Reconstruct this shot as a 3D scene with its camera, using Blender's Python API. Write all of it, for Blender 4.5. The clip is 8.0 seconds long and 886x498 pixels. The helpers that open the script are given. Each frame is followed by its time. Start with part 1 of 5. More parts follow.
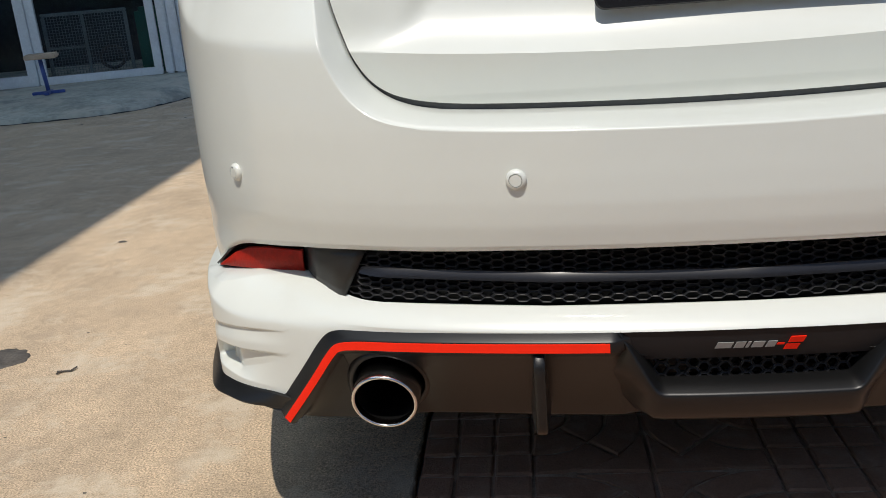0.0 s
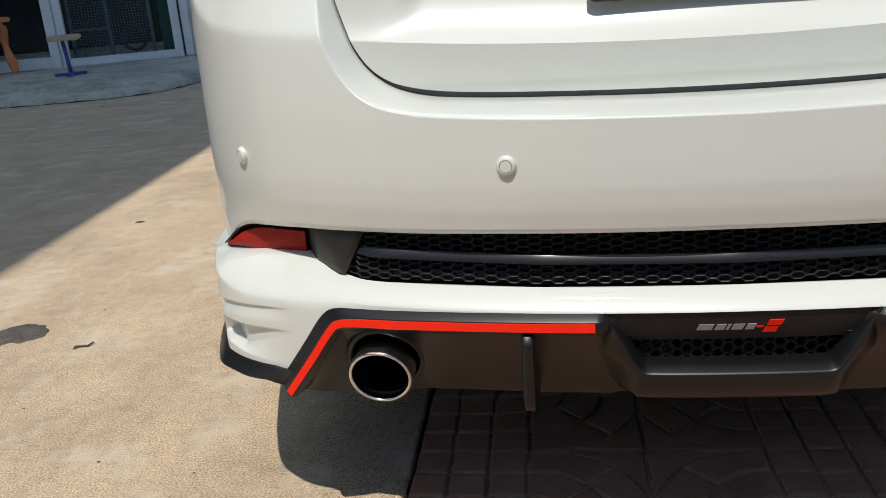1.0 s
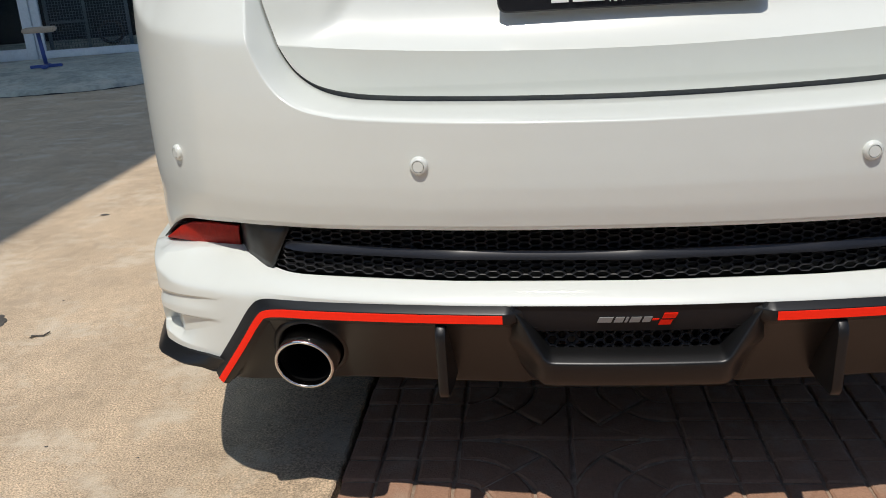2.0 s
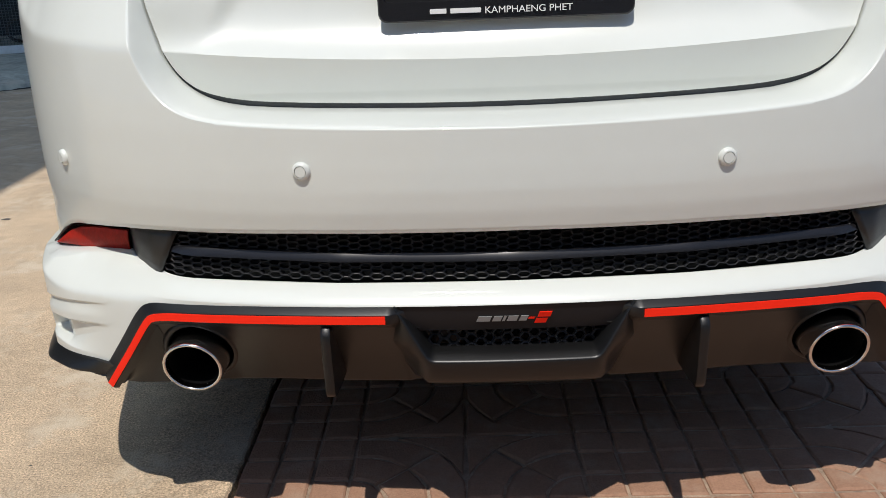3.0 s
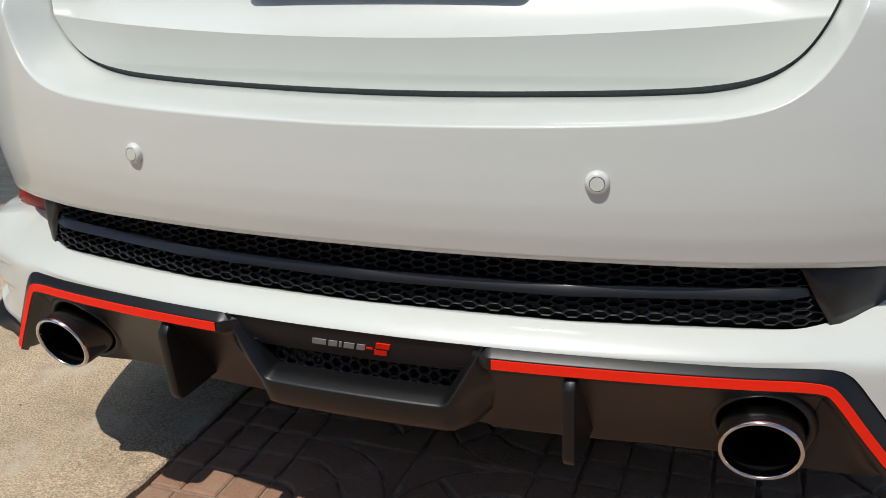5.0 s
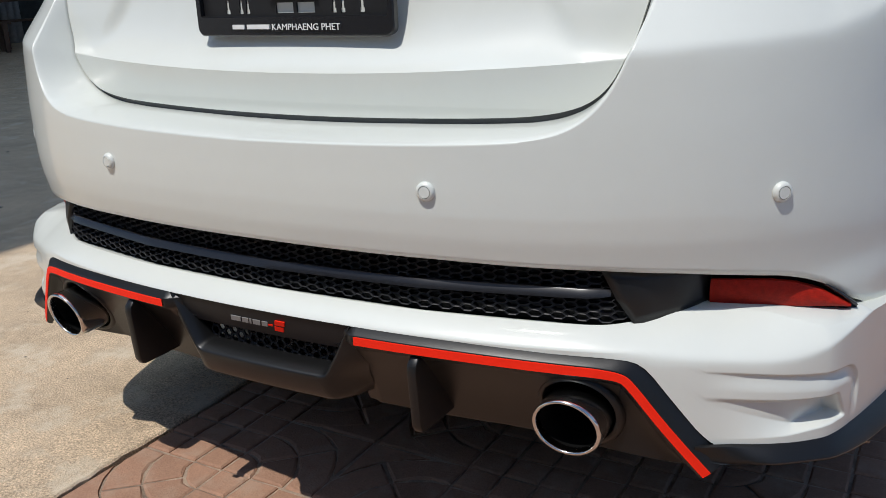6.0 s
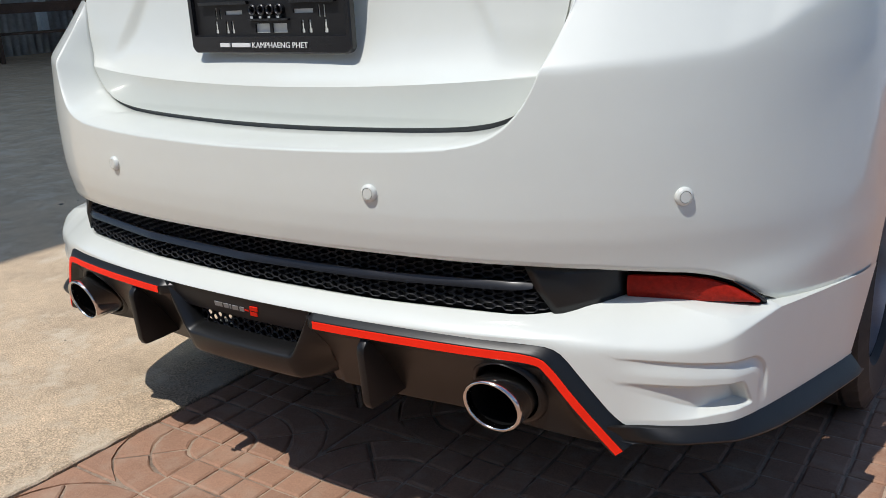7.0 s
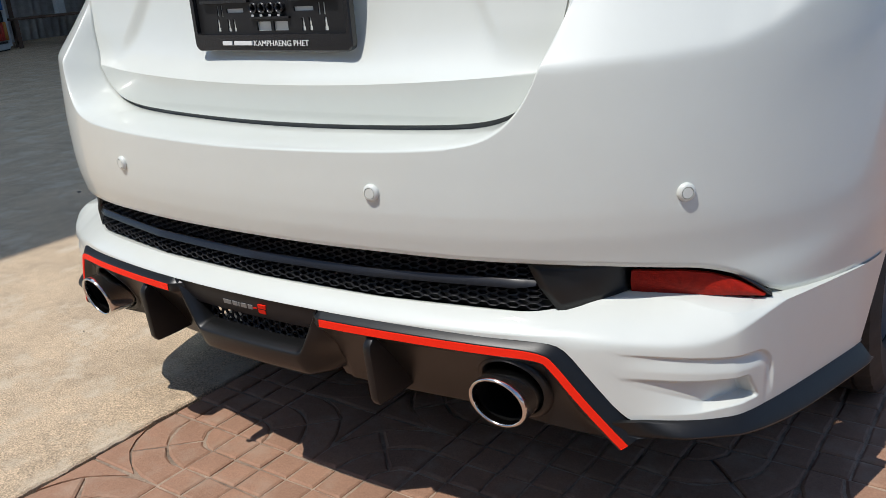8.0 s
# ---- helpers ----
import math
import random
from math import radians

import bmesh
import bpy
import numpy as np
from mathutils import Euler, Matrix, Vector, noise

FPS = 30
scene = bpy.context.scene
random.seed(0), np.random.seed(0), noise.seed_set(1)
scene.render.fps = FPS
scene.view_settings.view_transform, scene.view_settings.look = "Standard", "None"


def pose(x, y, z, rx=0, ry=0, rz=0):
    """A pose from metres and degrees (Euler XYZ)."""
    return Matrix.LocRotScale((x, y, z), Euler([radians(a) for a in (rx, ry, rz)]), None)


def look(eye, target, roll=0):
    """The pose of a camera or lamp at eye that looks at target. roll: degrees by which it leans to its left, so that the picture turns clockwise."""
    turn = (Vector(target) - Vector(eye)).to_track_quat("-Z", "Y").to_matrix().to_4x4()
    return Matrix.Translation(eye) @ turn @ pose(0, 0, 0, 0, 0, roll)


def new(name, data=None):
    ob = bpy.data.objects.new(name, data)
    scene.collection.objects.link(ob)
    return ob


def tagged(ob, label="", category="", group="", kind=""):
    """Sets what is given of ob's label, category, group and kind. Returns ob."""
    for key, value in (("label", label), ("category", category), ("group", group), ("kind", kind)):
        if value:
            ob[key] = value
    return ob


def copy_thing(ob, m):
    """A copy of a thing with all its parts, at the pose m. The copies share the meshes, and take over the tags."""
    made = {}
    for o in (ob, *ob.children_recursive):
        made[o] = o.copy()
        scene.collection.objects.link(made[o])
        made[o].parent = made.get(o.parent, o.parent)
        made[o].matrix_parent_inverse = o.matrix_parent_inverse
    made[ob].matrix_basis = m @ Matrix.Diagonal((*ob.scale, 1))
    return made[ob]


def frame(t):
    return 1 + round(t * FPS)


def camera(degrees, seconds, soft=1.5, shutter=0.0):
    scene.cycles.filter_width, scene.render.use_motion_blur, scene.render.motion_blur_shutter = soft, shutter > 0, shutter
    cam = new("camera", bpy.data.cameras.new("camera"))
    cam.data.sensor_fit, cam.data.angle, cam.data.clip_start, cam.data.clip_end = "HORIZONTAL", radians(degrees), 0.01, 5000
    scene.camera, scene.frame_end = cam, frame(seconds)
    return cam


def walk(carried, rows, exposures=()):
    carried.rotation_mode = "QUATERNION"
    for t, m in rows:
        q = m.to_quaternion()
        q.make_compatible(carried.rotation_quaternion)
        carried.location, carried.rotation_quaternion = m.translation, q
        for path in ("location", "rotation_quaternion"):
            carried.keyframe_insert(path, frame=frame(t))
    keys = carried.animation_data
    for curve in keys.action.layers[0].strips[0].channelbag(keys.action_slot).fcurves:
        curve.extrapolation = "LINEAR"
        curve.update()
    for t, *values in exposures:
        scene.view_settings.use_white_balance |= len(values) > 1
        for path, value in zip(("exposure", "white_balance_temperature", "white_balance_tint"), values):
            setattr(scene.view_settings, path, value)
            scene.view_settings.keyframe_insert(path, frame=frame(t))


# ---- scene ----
cam = camera(53.50, 8.0, 0.6)
# seconds, eye x, y, z, then yaw, pitch and roll in degrees
ROWS = [
    (0.0, -0.2676, -0.9892, 0.8779, 6.207, -17.794, -4.818),
    (0.5, -0.2652, -1.0097, 0.8776, 6.500, -18.320, -4.515),
    (1.0, -0.2298, -1.0322, 0.8873, 7.607, -18.694, -4.522),
    (1.2, -0.2121, -1.0482, 0.8924, 8.022, -18.742, -4.594),
    (2.3, -0.1089, -1.0967, 0.9038, 5.196, -19.073, -2.957),
    (2.5, -0.0980, -1.1029, 0.9060, 3.857, -18.979, -2.905),
    (3.0, -0.0676, -1.1203, 0.9112, 1.525, -19.075, -2.337),
    (3.5, -0.0144, -1.1179, 0.9105, 0.242, -19.156, -2.696),
    (4.0, 0.0797, -1.0246, 0.8963, 2.663, -19.801, -3.446),
    (4.5, 0.2407, -0.8691, 0.8971, 7.907, -21.999, -2.281),
    (4.7, 0.3105, -0.8258, 0.8952, 13.354, -21.879, -2.112),
    (5.8, 0.7703, -0.8764, 0.8876, 28.932, -17.747, -2.361),
    (6.0, 0.8328, -0.8852, 0.8918, 29.969, -17.545, -2.376),
    (6.2, 0.8949, -0.8920, 0.8984, 31.610, -17.380, -2.480),
    (6.5, 0.9784, -0.8994, 0.9074, 33.192, -17.277, -2.680),
    (7.0, 1.0527, -0.9046, 0.9160, 34.747, -17.214, -2.949),
    (7.5, 1.0703, -0.8985, 0.9255, 35.465, -17.756, -3.090),
    (8.0, 1.0702, -0.8823, 0.9489, 36.288, -18.873, -4.432),
]


def aim(x, y, z, yaw, pitch, roll):
    a, b = radians(yaw), radians(pitch)
    ahead = Vector((-math.sin(a) * math.cos(b), math.cos(a) * math.cos(b), math.sin(b)))
    return look((x, y, z), Vector((x, y, z)) + ahead, roll)


walk(cam, [(t, aim(*r)) for t, *r in ROWS], [(0.0, -0.01, 6430, 10.6), (2.5, 0.03, 6270, 11), (4.5, 0.05, 6230, 12), (4.7, -0.05, 6250, 10), (5.8, -0.09, 6120, 10), (6.0, -0.02, 6090, 10.6), (7.0, 0.10, 6100, 10.6), (8.0, 0.11, 6110, 10.2)])

# ---- world and sun ----
SUN_DIR = Vector((0.070, 0.517, -1.0)).normalized()   # the way the light travels
world = bpy.data.worlds.new("world")
scene.world = world
world.use_nodes = True
wn = world.node_tree
sky = wn.nodes.new("ShaderNodeTexSky")
sky.sky_type = "NISHITA"
sky.sun_disc = False
sky.sun_elevation = math.asin(-SUN_DIR.z)
sky.sun_rotation = math.atan2(-SUN_DIR.x, -SUN_DIR.y)
sky.air_density, sky.dust_density, sky.ozone_density = 1.0, 0.5, 2.2
wn.nodes["Background"].inputs["Strength"].default_value = 0.100
wn.links.new(sky.outputs[0], wn.nodes["Background"].inputs["Color"])
sun = new("sun", bpy.data.lights.new("sun", "SUN"))
sun.data.energy, sun.data.angle, sun.data.color = 3.62, radians(0.53), (1.0, 0.935, 0.83)
sun.matrix_world = look((0, -5, 12), Vector((0, -5, 12)) + SUN_DIR)


# ---- materials ----
def material(name, base, rough=0.5, metal=0.0, coat=0.0, var=0.0, scale=8.0, bump=0.0, bump_scale=200.0, stain=None, stain_scale=2.0, stain_at=(0.5, 0.7), dust=None, dust_scale=1.1, dust_at=(0.45, 0.72), rand=0.0, spec=0.5, transmission=0.0, speck=0.0, speck_scale=150.0):
    """A principled material with colour variation at two scales, stains and a fine relief, in object space metres."""
    m = bpy.data.materials.new(name)
    m.use_nodes = True
    nt = m.node_tree
    b = nt.nodes["Principled BSDF"]
    b.inputs["Roughness"].default_value, b.inputs["Metallic"].default_value = rough, metal
    b.inputs["Coat Weight"].default_value, b.inputs["Coat Roughness"].default_value = coat, 0.08
    b.inputs["Specular IOR Level"].default_value = spec
    b.inputs["Transmission Weight"].default_value = transmission
    geo = nt.nodes.new("ShaderNodeNewGeometry")
    col = nt.nodes.new("ShaderNodeRGB")
    col.outputs[0].default_value = (*base, 1)
    out = col.outputs[0]

    def noise_node(s, detail=6.0, rough_=0.6):
        n = nt.nodes.new("ShaderNodeTexNoise")
        n.inputs["Scale"].default_value, n.inputs["Detail"].default_value, n.inputs["Roughness"].default_value = s, detail, rough_
        nt.links.new(geo.outputs["Position"], n.inputs["Vector"])
        return n.outputs["Fac"]

    def mix(kind, a, bcol, fac):
        x = nt.nodes.new("ShaderNodeMix")
        x.data_type, x.blend_type = "RGBA", kind
        for sock, v in ((x.inputs[6], a), (x.inputs[7], bcol)):
            if isinstance(v, tuple):
                sock.default_value = (*v, 1)
            else:
                nt.links.new(v, sock)
        if isinstance(fac, float):
            x.inputs[0].default_value = fac
        else:
            nt.links.new(fac, x.inputs[0])
        return x.outputs[2]

    def ramp(src, lo, hi, a, c):
        r = nt.nodes.new("ShaderNodeMapRange")
        r.inputs[1].default_value, r.inputs[2].default_value, r.inputs[3].default_value, r.inputs[4].default_value = lo, hi, a, c
        nt.links.new(src, r.inputs[0])
        return r.outputs[0]

    if var:
        for s, k in ((scale, 1.0), (scale * 9.0, 0.7)):
            f = ramp(noise_node(s), 0.3, 0.7, 1.0 - var * k, 1.0 + var * k)
            g = nt.nodes.new("ShaderNodeCombineColor")
            for i in range(3):
                nt.links.new(f, g.inputs[i])
            out = mix("MULTIPLY", out, g.outputs[0], 1.0)
    if speck:
        f = ramp(noise_node(speck_scale, 3.0, 0.7), 0.32, 0.68, 1.0 - speck, 1.0 + speck)
        g = nt.nodes.new("ShaderNodeCombineColor")
        for i in range(3):
            nt.links.new(f, g.inputs[i])
        out = mix("MULTIPLY", out, g.outputs[0], 1.0)
    if rand:
        info = nt.nodes.new("ShaderNodeObjectInfo")
        f = ramp(info.outputs["Random"], 0, 1, 1 - rand, 1 + rand)
        isl = ramp(geo.outputs["Random Per Island"], 0, 1, 1 - rand, 1 + rand)
        for v in (f, isl):
            g = nt.nodes.new("ShaderNodeCombineColor")
            for i in range(3):
                nt.links.new(v, g.inputs[i])
            out = mix("MULTIPLY", out, g.outputs[0], 1.0)
    if stain:
        out = mix("MIX", out, stain, ramp(noise_node(stain_scale, 8.0, 0.65), stain_at[0], stain_at[1], 0.0, 1.0))
    if dust:
        out = mix("MIX", out, dust, ramp(noise_node(dust_scale, 10.0, 0.72), dust_at[0], dust_at[1], 0.0, 0.85))
    nt.links.new(out, b.inputs["Base Color"])
    if bump:
        bn = nt.nodes.new("ShaderNodeBump")
        bn.inputs["Strength"].default_value, bn.inputs["Distance"].default_value = bump, 0.002
        nt.links.new(noise_node(bump_scale, 4.0), bn.inputs["Height"])
        nt.links.new(bn.outputs[0], b.inputs["Normal"])
    return m


PAINT = material("white_pearl_paint", (0.664, 0.684, 0.640), 0.34, coat=0.7, var=0.012, scale=3.0)
PLASTIC = material("black_grained_plastic", (0.0065, 0.0065, 0.0068), 0.38, spec=0.46, var=0.12, scale=14.0, bump=0.05, bump_scale=1500.0)
GLOSS = material("gloss_black_plastic", (0.011, 0.011, 0.013), 0.27, var=0.05, scale=10)
# near black: the shade of gaps and hidden insides is put into this colour
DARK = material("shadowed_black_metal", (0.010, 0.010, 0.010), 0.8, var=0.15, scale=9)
RUBBER = material("black_rubber", (0.034, 0.033, 0.031), 0.75, var=0.18, scale=20, bump=0.2, bump_scale=300)
SEAL = material("dull_grey_seal", (0.085, 0.090, 0.097), 0.6, var=0.1, scale=20)
BLUEWALL = material("blue_tint_wall", (0.15, 0.26, 0.45), 0.8, var=0.15, scale=0.8, bump=0.3, bump_scale=40)
RED = material("red_vinyl_stripe", (0.95, 0.024, 0.005), 0.6, spec=0.2, var=0.04, scale=30)
PANEL = material("satin_black_panel", (0.015, 0.015, 0.017), 0.45, spec=0.25, var=0.05, scale=10)
HOLD = material("matt_black_holder", (0.012, 0.012, 0.013), 0.5, spec=0.35, var=0.1, scale=20)
NET = material("satin_black_net", (0.013, 0.013, 0.015), 0.46, spec=0.32, var=0.05, scale=10)
LENS = material("red_reflector_lens", (0.33, 0.014, 0.006), 0.40, spec=0.18, var=0.25, scale=120, bump=0.35, bump_scale=420)
CHROME = material("polished_steel", (0.74, 0.73, 0.71), 0.16, metal=1.0, var=0.05, scale=40)
ALLOY = material("machined_alloy", (0.55, 0.56, 0.58), 0.28, metal=1.0, var=0.06, scale=30)
SOOT = material("sooty_steel", (0.005, 0.005, 0.005), 0.9, spec=0.05, var=0.2, scale=40)
INK = material("pale_print", (0.75, 0.75, 0.73), 0.5)
GREYINK = material("silver_grey_emblem", (0.30, 0.31, 0.31), 0.4)
CLEAR = material("clear_window_glass", (0.80, 0.86, 0.90), 0.02, transmission=1.0, spec=0.12)
GLASS = material("dark_tinted_glass", (0.012, 0.014, 0.015), 0.04, coat=1.0)
CONCRETE = material("weathered_concrete", (0.495, 0.377, 0.255), 0.9, var=0.17, scale=3.2, bump=1.0, bump_scale=260.0, stain=(0.38, 0.295, 0.21), stain_scale=9.0, stain_at=(0.52, 0.78), speck=0.52, speck_scale=230.0, dust=(0.60, 0.505, 0.38), dust_scale=4.6, dust_at=(0.51, 0.63))
OLDSLAB = material("blue_grey_cement", (0.36, 0.365, 0.31), 0.8, var=0.30, scale=2.2, bump=0.5, bump_scale=60, stain=(0.47, 0.44, 0.36), stain_scale=2.6, stain_at=(0.50, 0.64), dust=(0.17, 0.19, 0.18), dust_scale=3.3, dust_at=(0.52, 0.66))
PAVER = material("worn_red_paver", (0.345, 0.195, 0.125), 0.88, var=0.10, scale=9.0, bump=0.8, bump_scale=220.0, rand=0.07, stain=(0.40, 0.275, 0.195), stain_scale=11.0, stain_at=(0.50, 0.72), speck=0.10, speck_scale=210.0)
MORTAR = material("sandy_joint_mortar", (0.42, 0.31, 0.225), 0.95, var=0.25, scale=30, bump=0.9, bump_scale=240, stain=(0.16, 0.115, 0.085), stain_scale=6.0, stain_at=(0.48, 0.66))
# unseen canopy sheet, passing tinted sun to fill the yard's shade
SHEET = material("shade_fill_sheet", (0.30, 0.33, 0.36), 0.6, var=0.1, scale=3)
_nt = SHEET.node_tree
_tr, _mx = _nt.nodes.new("ShaderNodeBsdfTranslucent"), _nt.nodes.new("ShaderNodeMixShader")
_tr.inputs[0].default_value = (0.66, 0.86, 1.0, 1)
_mx.inputs[0].default_value = 0.75
_nt.links.new(_nt.nodes["Principled BSDF"].outputs[0], _mx.inputs[1])
_nt.links.new(_tr.outputs[0], _mx.inputs[2])
_nt.links.new(_mx.outputs[0], _nt.nodes["Material Output"].inputs[0])
CLEAR.node_tree.nodes["Principled BSDF"].inputs["IOR"].default_value = 1.10
TINWALL = material("pale_ribbed_zinc", (0.55, 0.56, 0.57), 0.6, var=0.2, scale=2)
EARTH = material("dusty_ground", (0.37, 0.39, 0.40), 0.95, var=0.2, scale=0.6, bump=0.5, bump_scale=30)
GREYPAINT = material("white_painted_frame", (0.62, 0.66, 0.68), 0.5, var=0.1, scale=5)
DIMFRAME = material("shade_dimmed_grey", (0.17, 0.19, 0.19), 0.7, var=0.2, scale=6)
# nearly black: the dimness of unlit rooms is put into the colour
DARKROOM = material("shade_toned_dark", (0.045, 0.05, 0.05), 0.9, var=0.3, scale=2)
TIN = material("corrugated_zinc", (0.20, 0.20, 0.21), 0.5, metal=0.4, var=0.2, scale=2)
BLUE = material("blue_painted_steel", (0.05, 0.09, 0.30), 0.45, var=0.1, scale=20)
WOODTOP = material("worn_pale_plywood", (0.48, 0.38, 0.28), 0.7, var=0.15, scale=9)
ORANGEWOOD = material("orange_varnished_wood", (0.55, 0.20, 0.06), 0.4, var=0.2, scale=9)
BROWNWOOD = material("old_brown_wood", (0.10, 0.055, 0.035), 0.7, var=0.3, scale=7)
GREEN = material("green_plastic", (0.03, 0.13, 0.09), 0.5, var=0.1, scale=9)
STAIN = material("rusty_iron", (0.085, 0.075, 0.065), 0.85, var=0.40, scale=18, bump=0.5, bump_scale=150)


# ---- mesh tools ----
def link(name, verts, faces, mat, parent=None, label="", smooth=True, thick=0.0, out=None, flat_angle=None):
    """One mesh object. out: a direction that the faces should look towards on the whole."""
    me = bpy.data.meshes.new(name)
    me.from_pydata([tuple(v) for v in verts], [], faces)
    bm = bmesh.new()
    bm.from_mesh(me)
    bmesh.ops.remove_doubles(bm, verts=bm.verts, dist=2e-5)
    bmesh.ops.recalc_face_normals(bm, faces=bm.faces)
    if out is not None:
        bm.normal_update()
        if sum(f.normal.dot(Vector(out)) * f.calc_area() for f in bm.faces) < 0:
            bmesh.ops.reverse_faces(bm, faces=bm.faces)
    for f in bm.faces:
        f.smooth = smooth
    if flat_angle:
        for e in bm.edges:
            if len(e.link_faces) == 2 and e.calc_face_angle(0) > radians(flat_angle):
                e.smooth = False
    bm.to_mesh(me)
    bm.free()
    me.materials.append(mat)
    ob = new(name, me)
    if thick:
        s = ob.modifiers.new("solid", "SOLIDIFY")
        s.thickness, s.offset = thick, -1.0
    if parent:
        ob.parent = parent
    if label:
        ob["label"] = label
    return ob


def part(name, bm, mat, parent=None, label="", smooth=False):
    me = bpy.data.meshes.new(name)
    bmesh.ops.recalc_face_normals(bm, faces=bm.faces)
    for f in bm.faces:
        f.smooth = smooth
    bm.to_mesh(me)
    bm.free()
    me.materials.append(mat)
    ob = new(name, me)
    if parent:
        ob.parent = parent
    if label:
        ob["label"] = label
    return ob


def grid(rows, closed=False):
    """Vertices and quads of rows of points, all of one length."""
    n = len(rows[0])
    verts = [p for r in rows for p in r]
    faces = []
    for i in range(len(rows) - 1):
        for j in range(n if closed else n - 1):
            k = (j + 1) % n
            faces.append((i * n + j, i * n + k, (i + 1) * n + k, (i + 1) * n + j))
    return verts, faces


def box_bm(lo, hi, bevel=0.0, m=None):
    bm = bmesh.new()
    bmesh.ops.create_cube(bm, size=1.0)
    for v in bm.verts:
        v.co = Vector([lo[i] + (v.co[i] + 0.5) * (hi[i] - lo[i]) for i in range(3)])
    if bevel:
        bmesh.ops.bevel(bm, geom=list(bm.edges), offset=bevel, segments=2, affect="EDGES")
    if m:
        bm.transform(m)
    return bm


def turned(profile, n=48, sx=1.0, sz=1.0):
    """A shape turned about the y axis from (radius, y) pairs, squeezed by sx and sz."""
    return grid([[Vector((r * sx * math.cos(2 * math.pi * k / n), y, r * sz * math.sin(2 * math.pi * k / n))) for k in range(n)] for r, y in profile], True)


def lerp(a, b, t):
    return a + (b - a) * t


def smooth(a, b, x):
    t = min(max((x - a) / (b - a), 0.0), 1.0)
    return t * t * (3 - 2 * t)


def empty(name, label, category, at=(0, 0, 0), group=""):
    e = new(name)
    e.location = at
    return tagged(e, label, category, group)


def dense(points, step):
    """Points along a polyline, evenly spaced."""
    pts = [Vector(p) for p in points]
    run = [0.0]
    for a, b in zip(pts, pts[1:]):
        run.append(run[-1] + (b - a).length)
    n = max(2, int(run[-1] / step))
    res = []
    for i in range(n + 1):
        s = run[-1] * i / n
        k = max(j for j in range(len(run) - 1) if run[j] <= s + 1e-9)
        res.append(pts[k].lerp(pts[k + 1], (s - run[k]) / max(run[k + 1] - run[k], 1e-9)))
    return res


def rounded(points, times=2):
    """Corner cutting, ends kept."""
    pts = [Vector(p) for p in points]
    for _ in range(times):
        q = [pts[0]]
        for a, b in zip(pts, pts[1:]):
            q += [a.lerp(b, 0.25), a.lerp(b, 0.75)]
        pts = q[:1] + q[1:-1] + [pts[-1]]
    return pts


# ---- the car: shapes shared by its panels ----
def corner(x, w, n, d):
    return d * (1 - math.sqrt(max(0.0, 1 - min(abs(x) / w, 1.0) ** n)))


def skirt_y(x):
    """Depth of the lower skirt's front, seen in plan."""
    return -0.005 + 0.22 * x * x + corner(x, 0.87, 6, 0.36)


SKIN_Z = [0.44, 0.52, 0.545, 0.57, 0.60, 0.63, 0.66, 0.675, 0.69, 0.72, 0.77, 0.788, 0.797, 0.803, 0.85, 0.90, 0.95, 1.05]
SKIN_Y = [0.045, 0.026, 0.020, 0.014, 0.0105, 0.0095, 0.0095, 0.0095, 0.0098, 0.0115, 0.0155, 0.0172, 0.0190, 0.0236, 0.066, 0.108, 0.15, 0.25]
WIDE_Z = [0.44, 0.50, 0.55, 0.62, 0.68, 0.80, 0.92, 1.05]
WIDE_X = [0.852, 0.853, 0.850, 0.848, 0.8475, 0.8475, 0.8440, 0.825]
HALF = 0.8475

# the bumper's plan, by even steps along it: (x, depth beyond the centre's)
_tab = []
for i in range(801):
    ph = math.pi / 2 * (i / 800) ** 2.2
    x = HALF * math.sin(ph) ** 0.4
    _tab.append((x, 0.22 * x * x + 0.465 * (1 - math.cos(ph))))
_tab += [(HALF, _tab[-1][1] + 0.01 * i) for i in range(1, 30)]
_run = [0.0]
for a, b in zip(_tab, _tab[1:]):
    _run.append(_run[-1] + math.hypot(b[0] - a[0], b[1] - a[1]))
_tx, _ty = [p[0] for p in _tab], [p[1] for p in _tab]


def plan(s):
    """x and depth at the length s along the plan, from the centre line; minus: to the left."""
    return math.copysign(float(np.interp(abs(s), _run, _tx)), s), float(np.interp(abs(s), _run, _ty))


def s_of_x(x):
    return float(np.interp(abs(x), _tx[:801], _run[:801]))


def s_of_depth(y):
    return float(np.interp(y, _ty, _run))


RISE_S = [s_of_x(v_) for v_ in (0.55, 0.71, 0.75, 0.775, 0.83)]   # the shoulder line climbs round the corner


def skin(s, z):
    x, c = plan(s)
    w = float(np.interp(z, WIDE_Z, WIDE_X)) / HALF
    rise = float(np.interp(abs(s), RISE_S, [0.0, 0.012, 0.028, 0.050, 0.10])) * smooth(0.70, 0.80, z)
    return Vector((x * lerp(1.0, w, smooth(0.35, 0.8, abs(x))), float(np.interp(z - rise, SKIN_Z, SKIN_Y)) + c - 0.014 * smooth(0.67, 0.755, abs(x)) * (1 - smooth(0.30, 0.50, c)) * (1 - smooth(0.465, 0.525, z)), z))


def arch_z(y, centre):
    return float(np.interp(abs(y - centre), [0.0, 0.06, 0.13, 0.23, 0.31, 0.365, 0.475, 0.476], [0.665, 0.66, 0.63, 0.545, 0.475, 0.417, 0.285, 0.0]))


AXLE, AXLE_FRONT = 1.02, 3.59


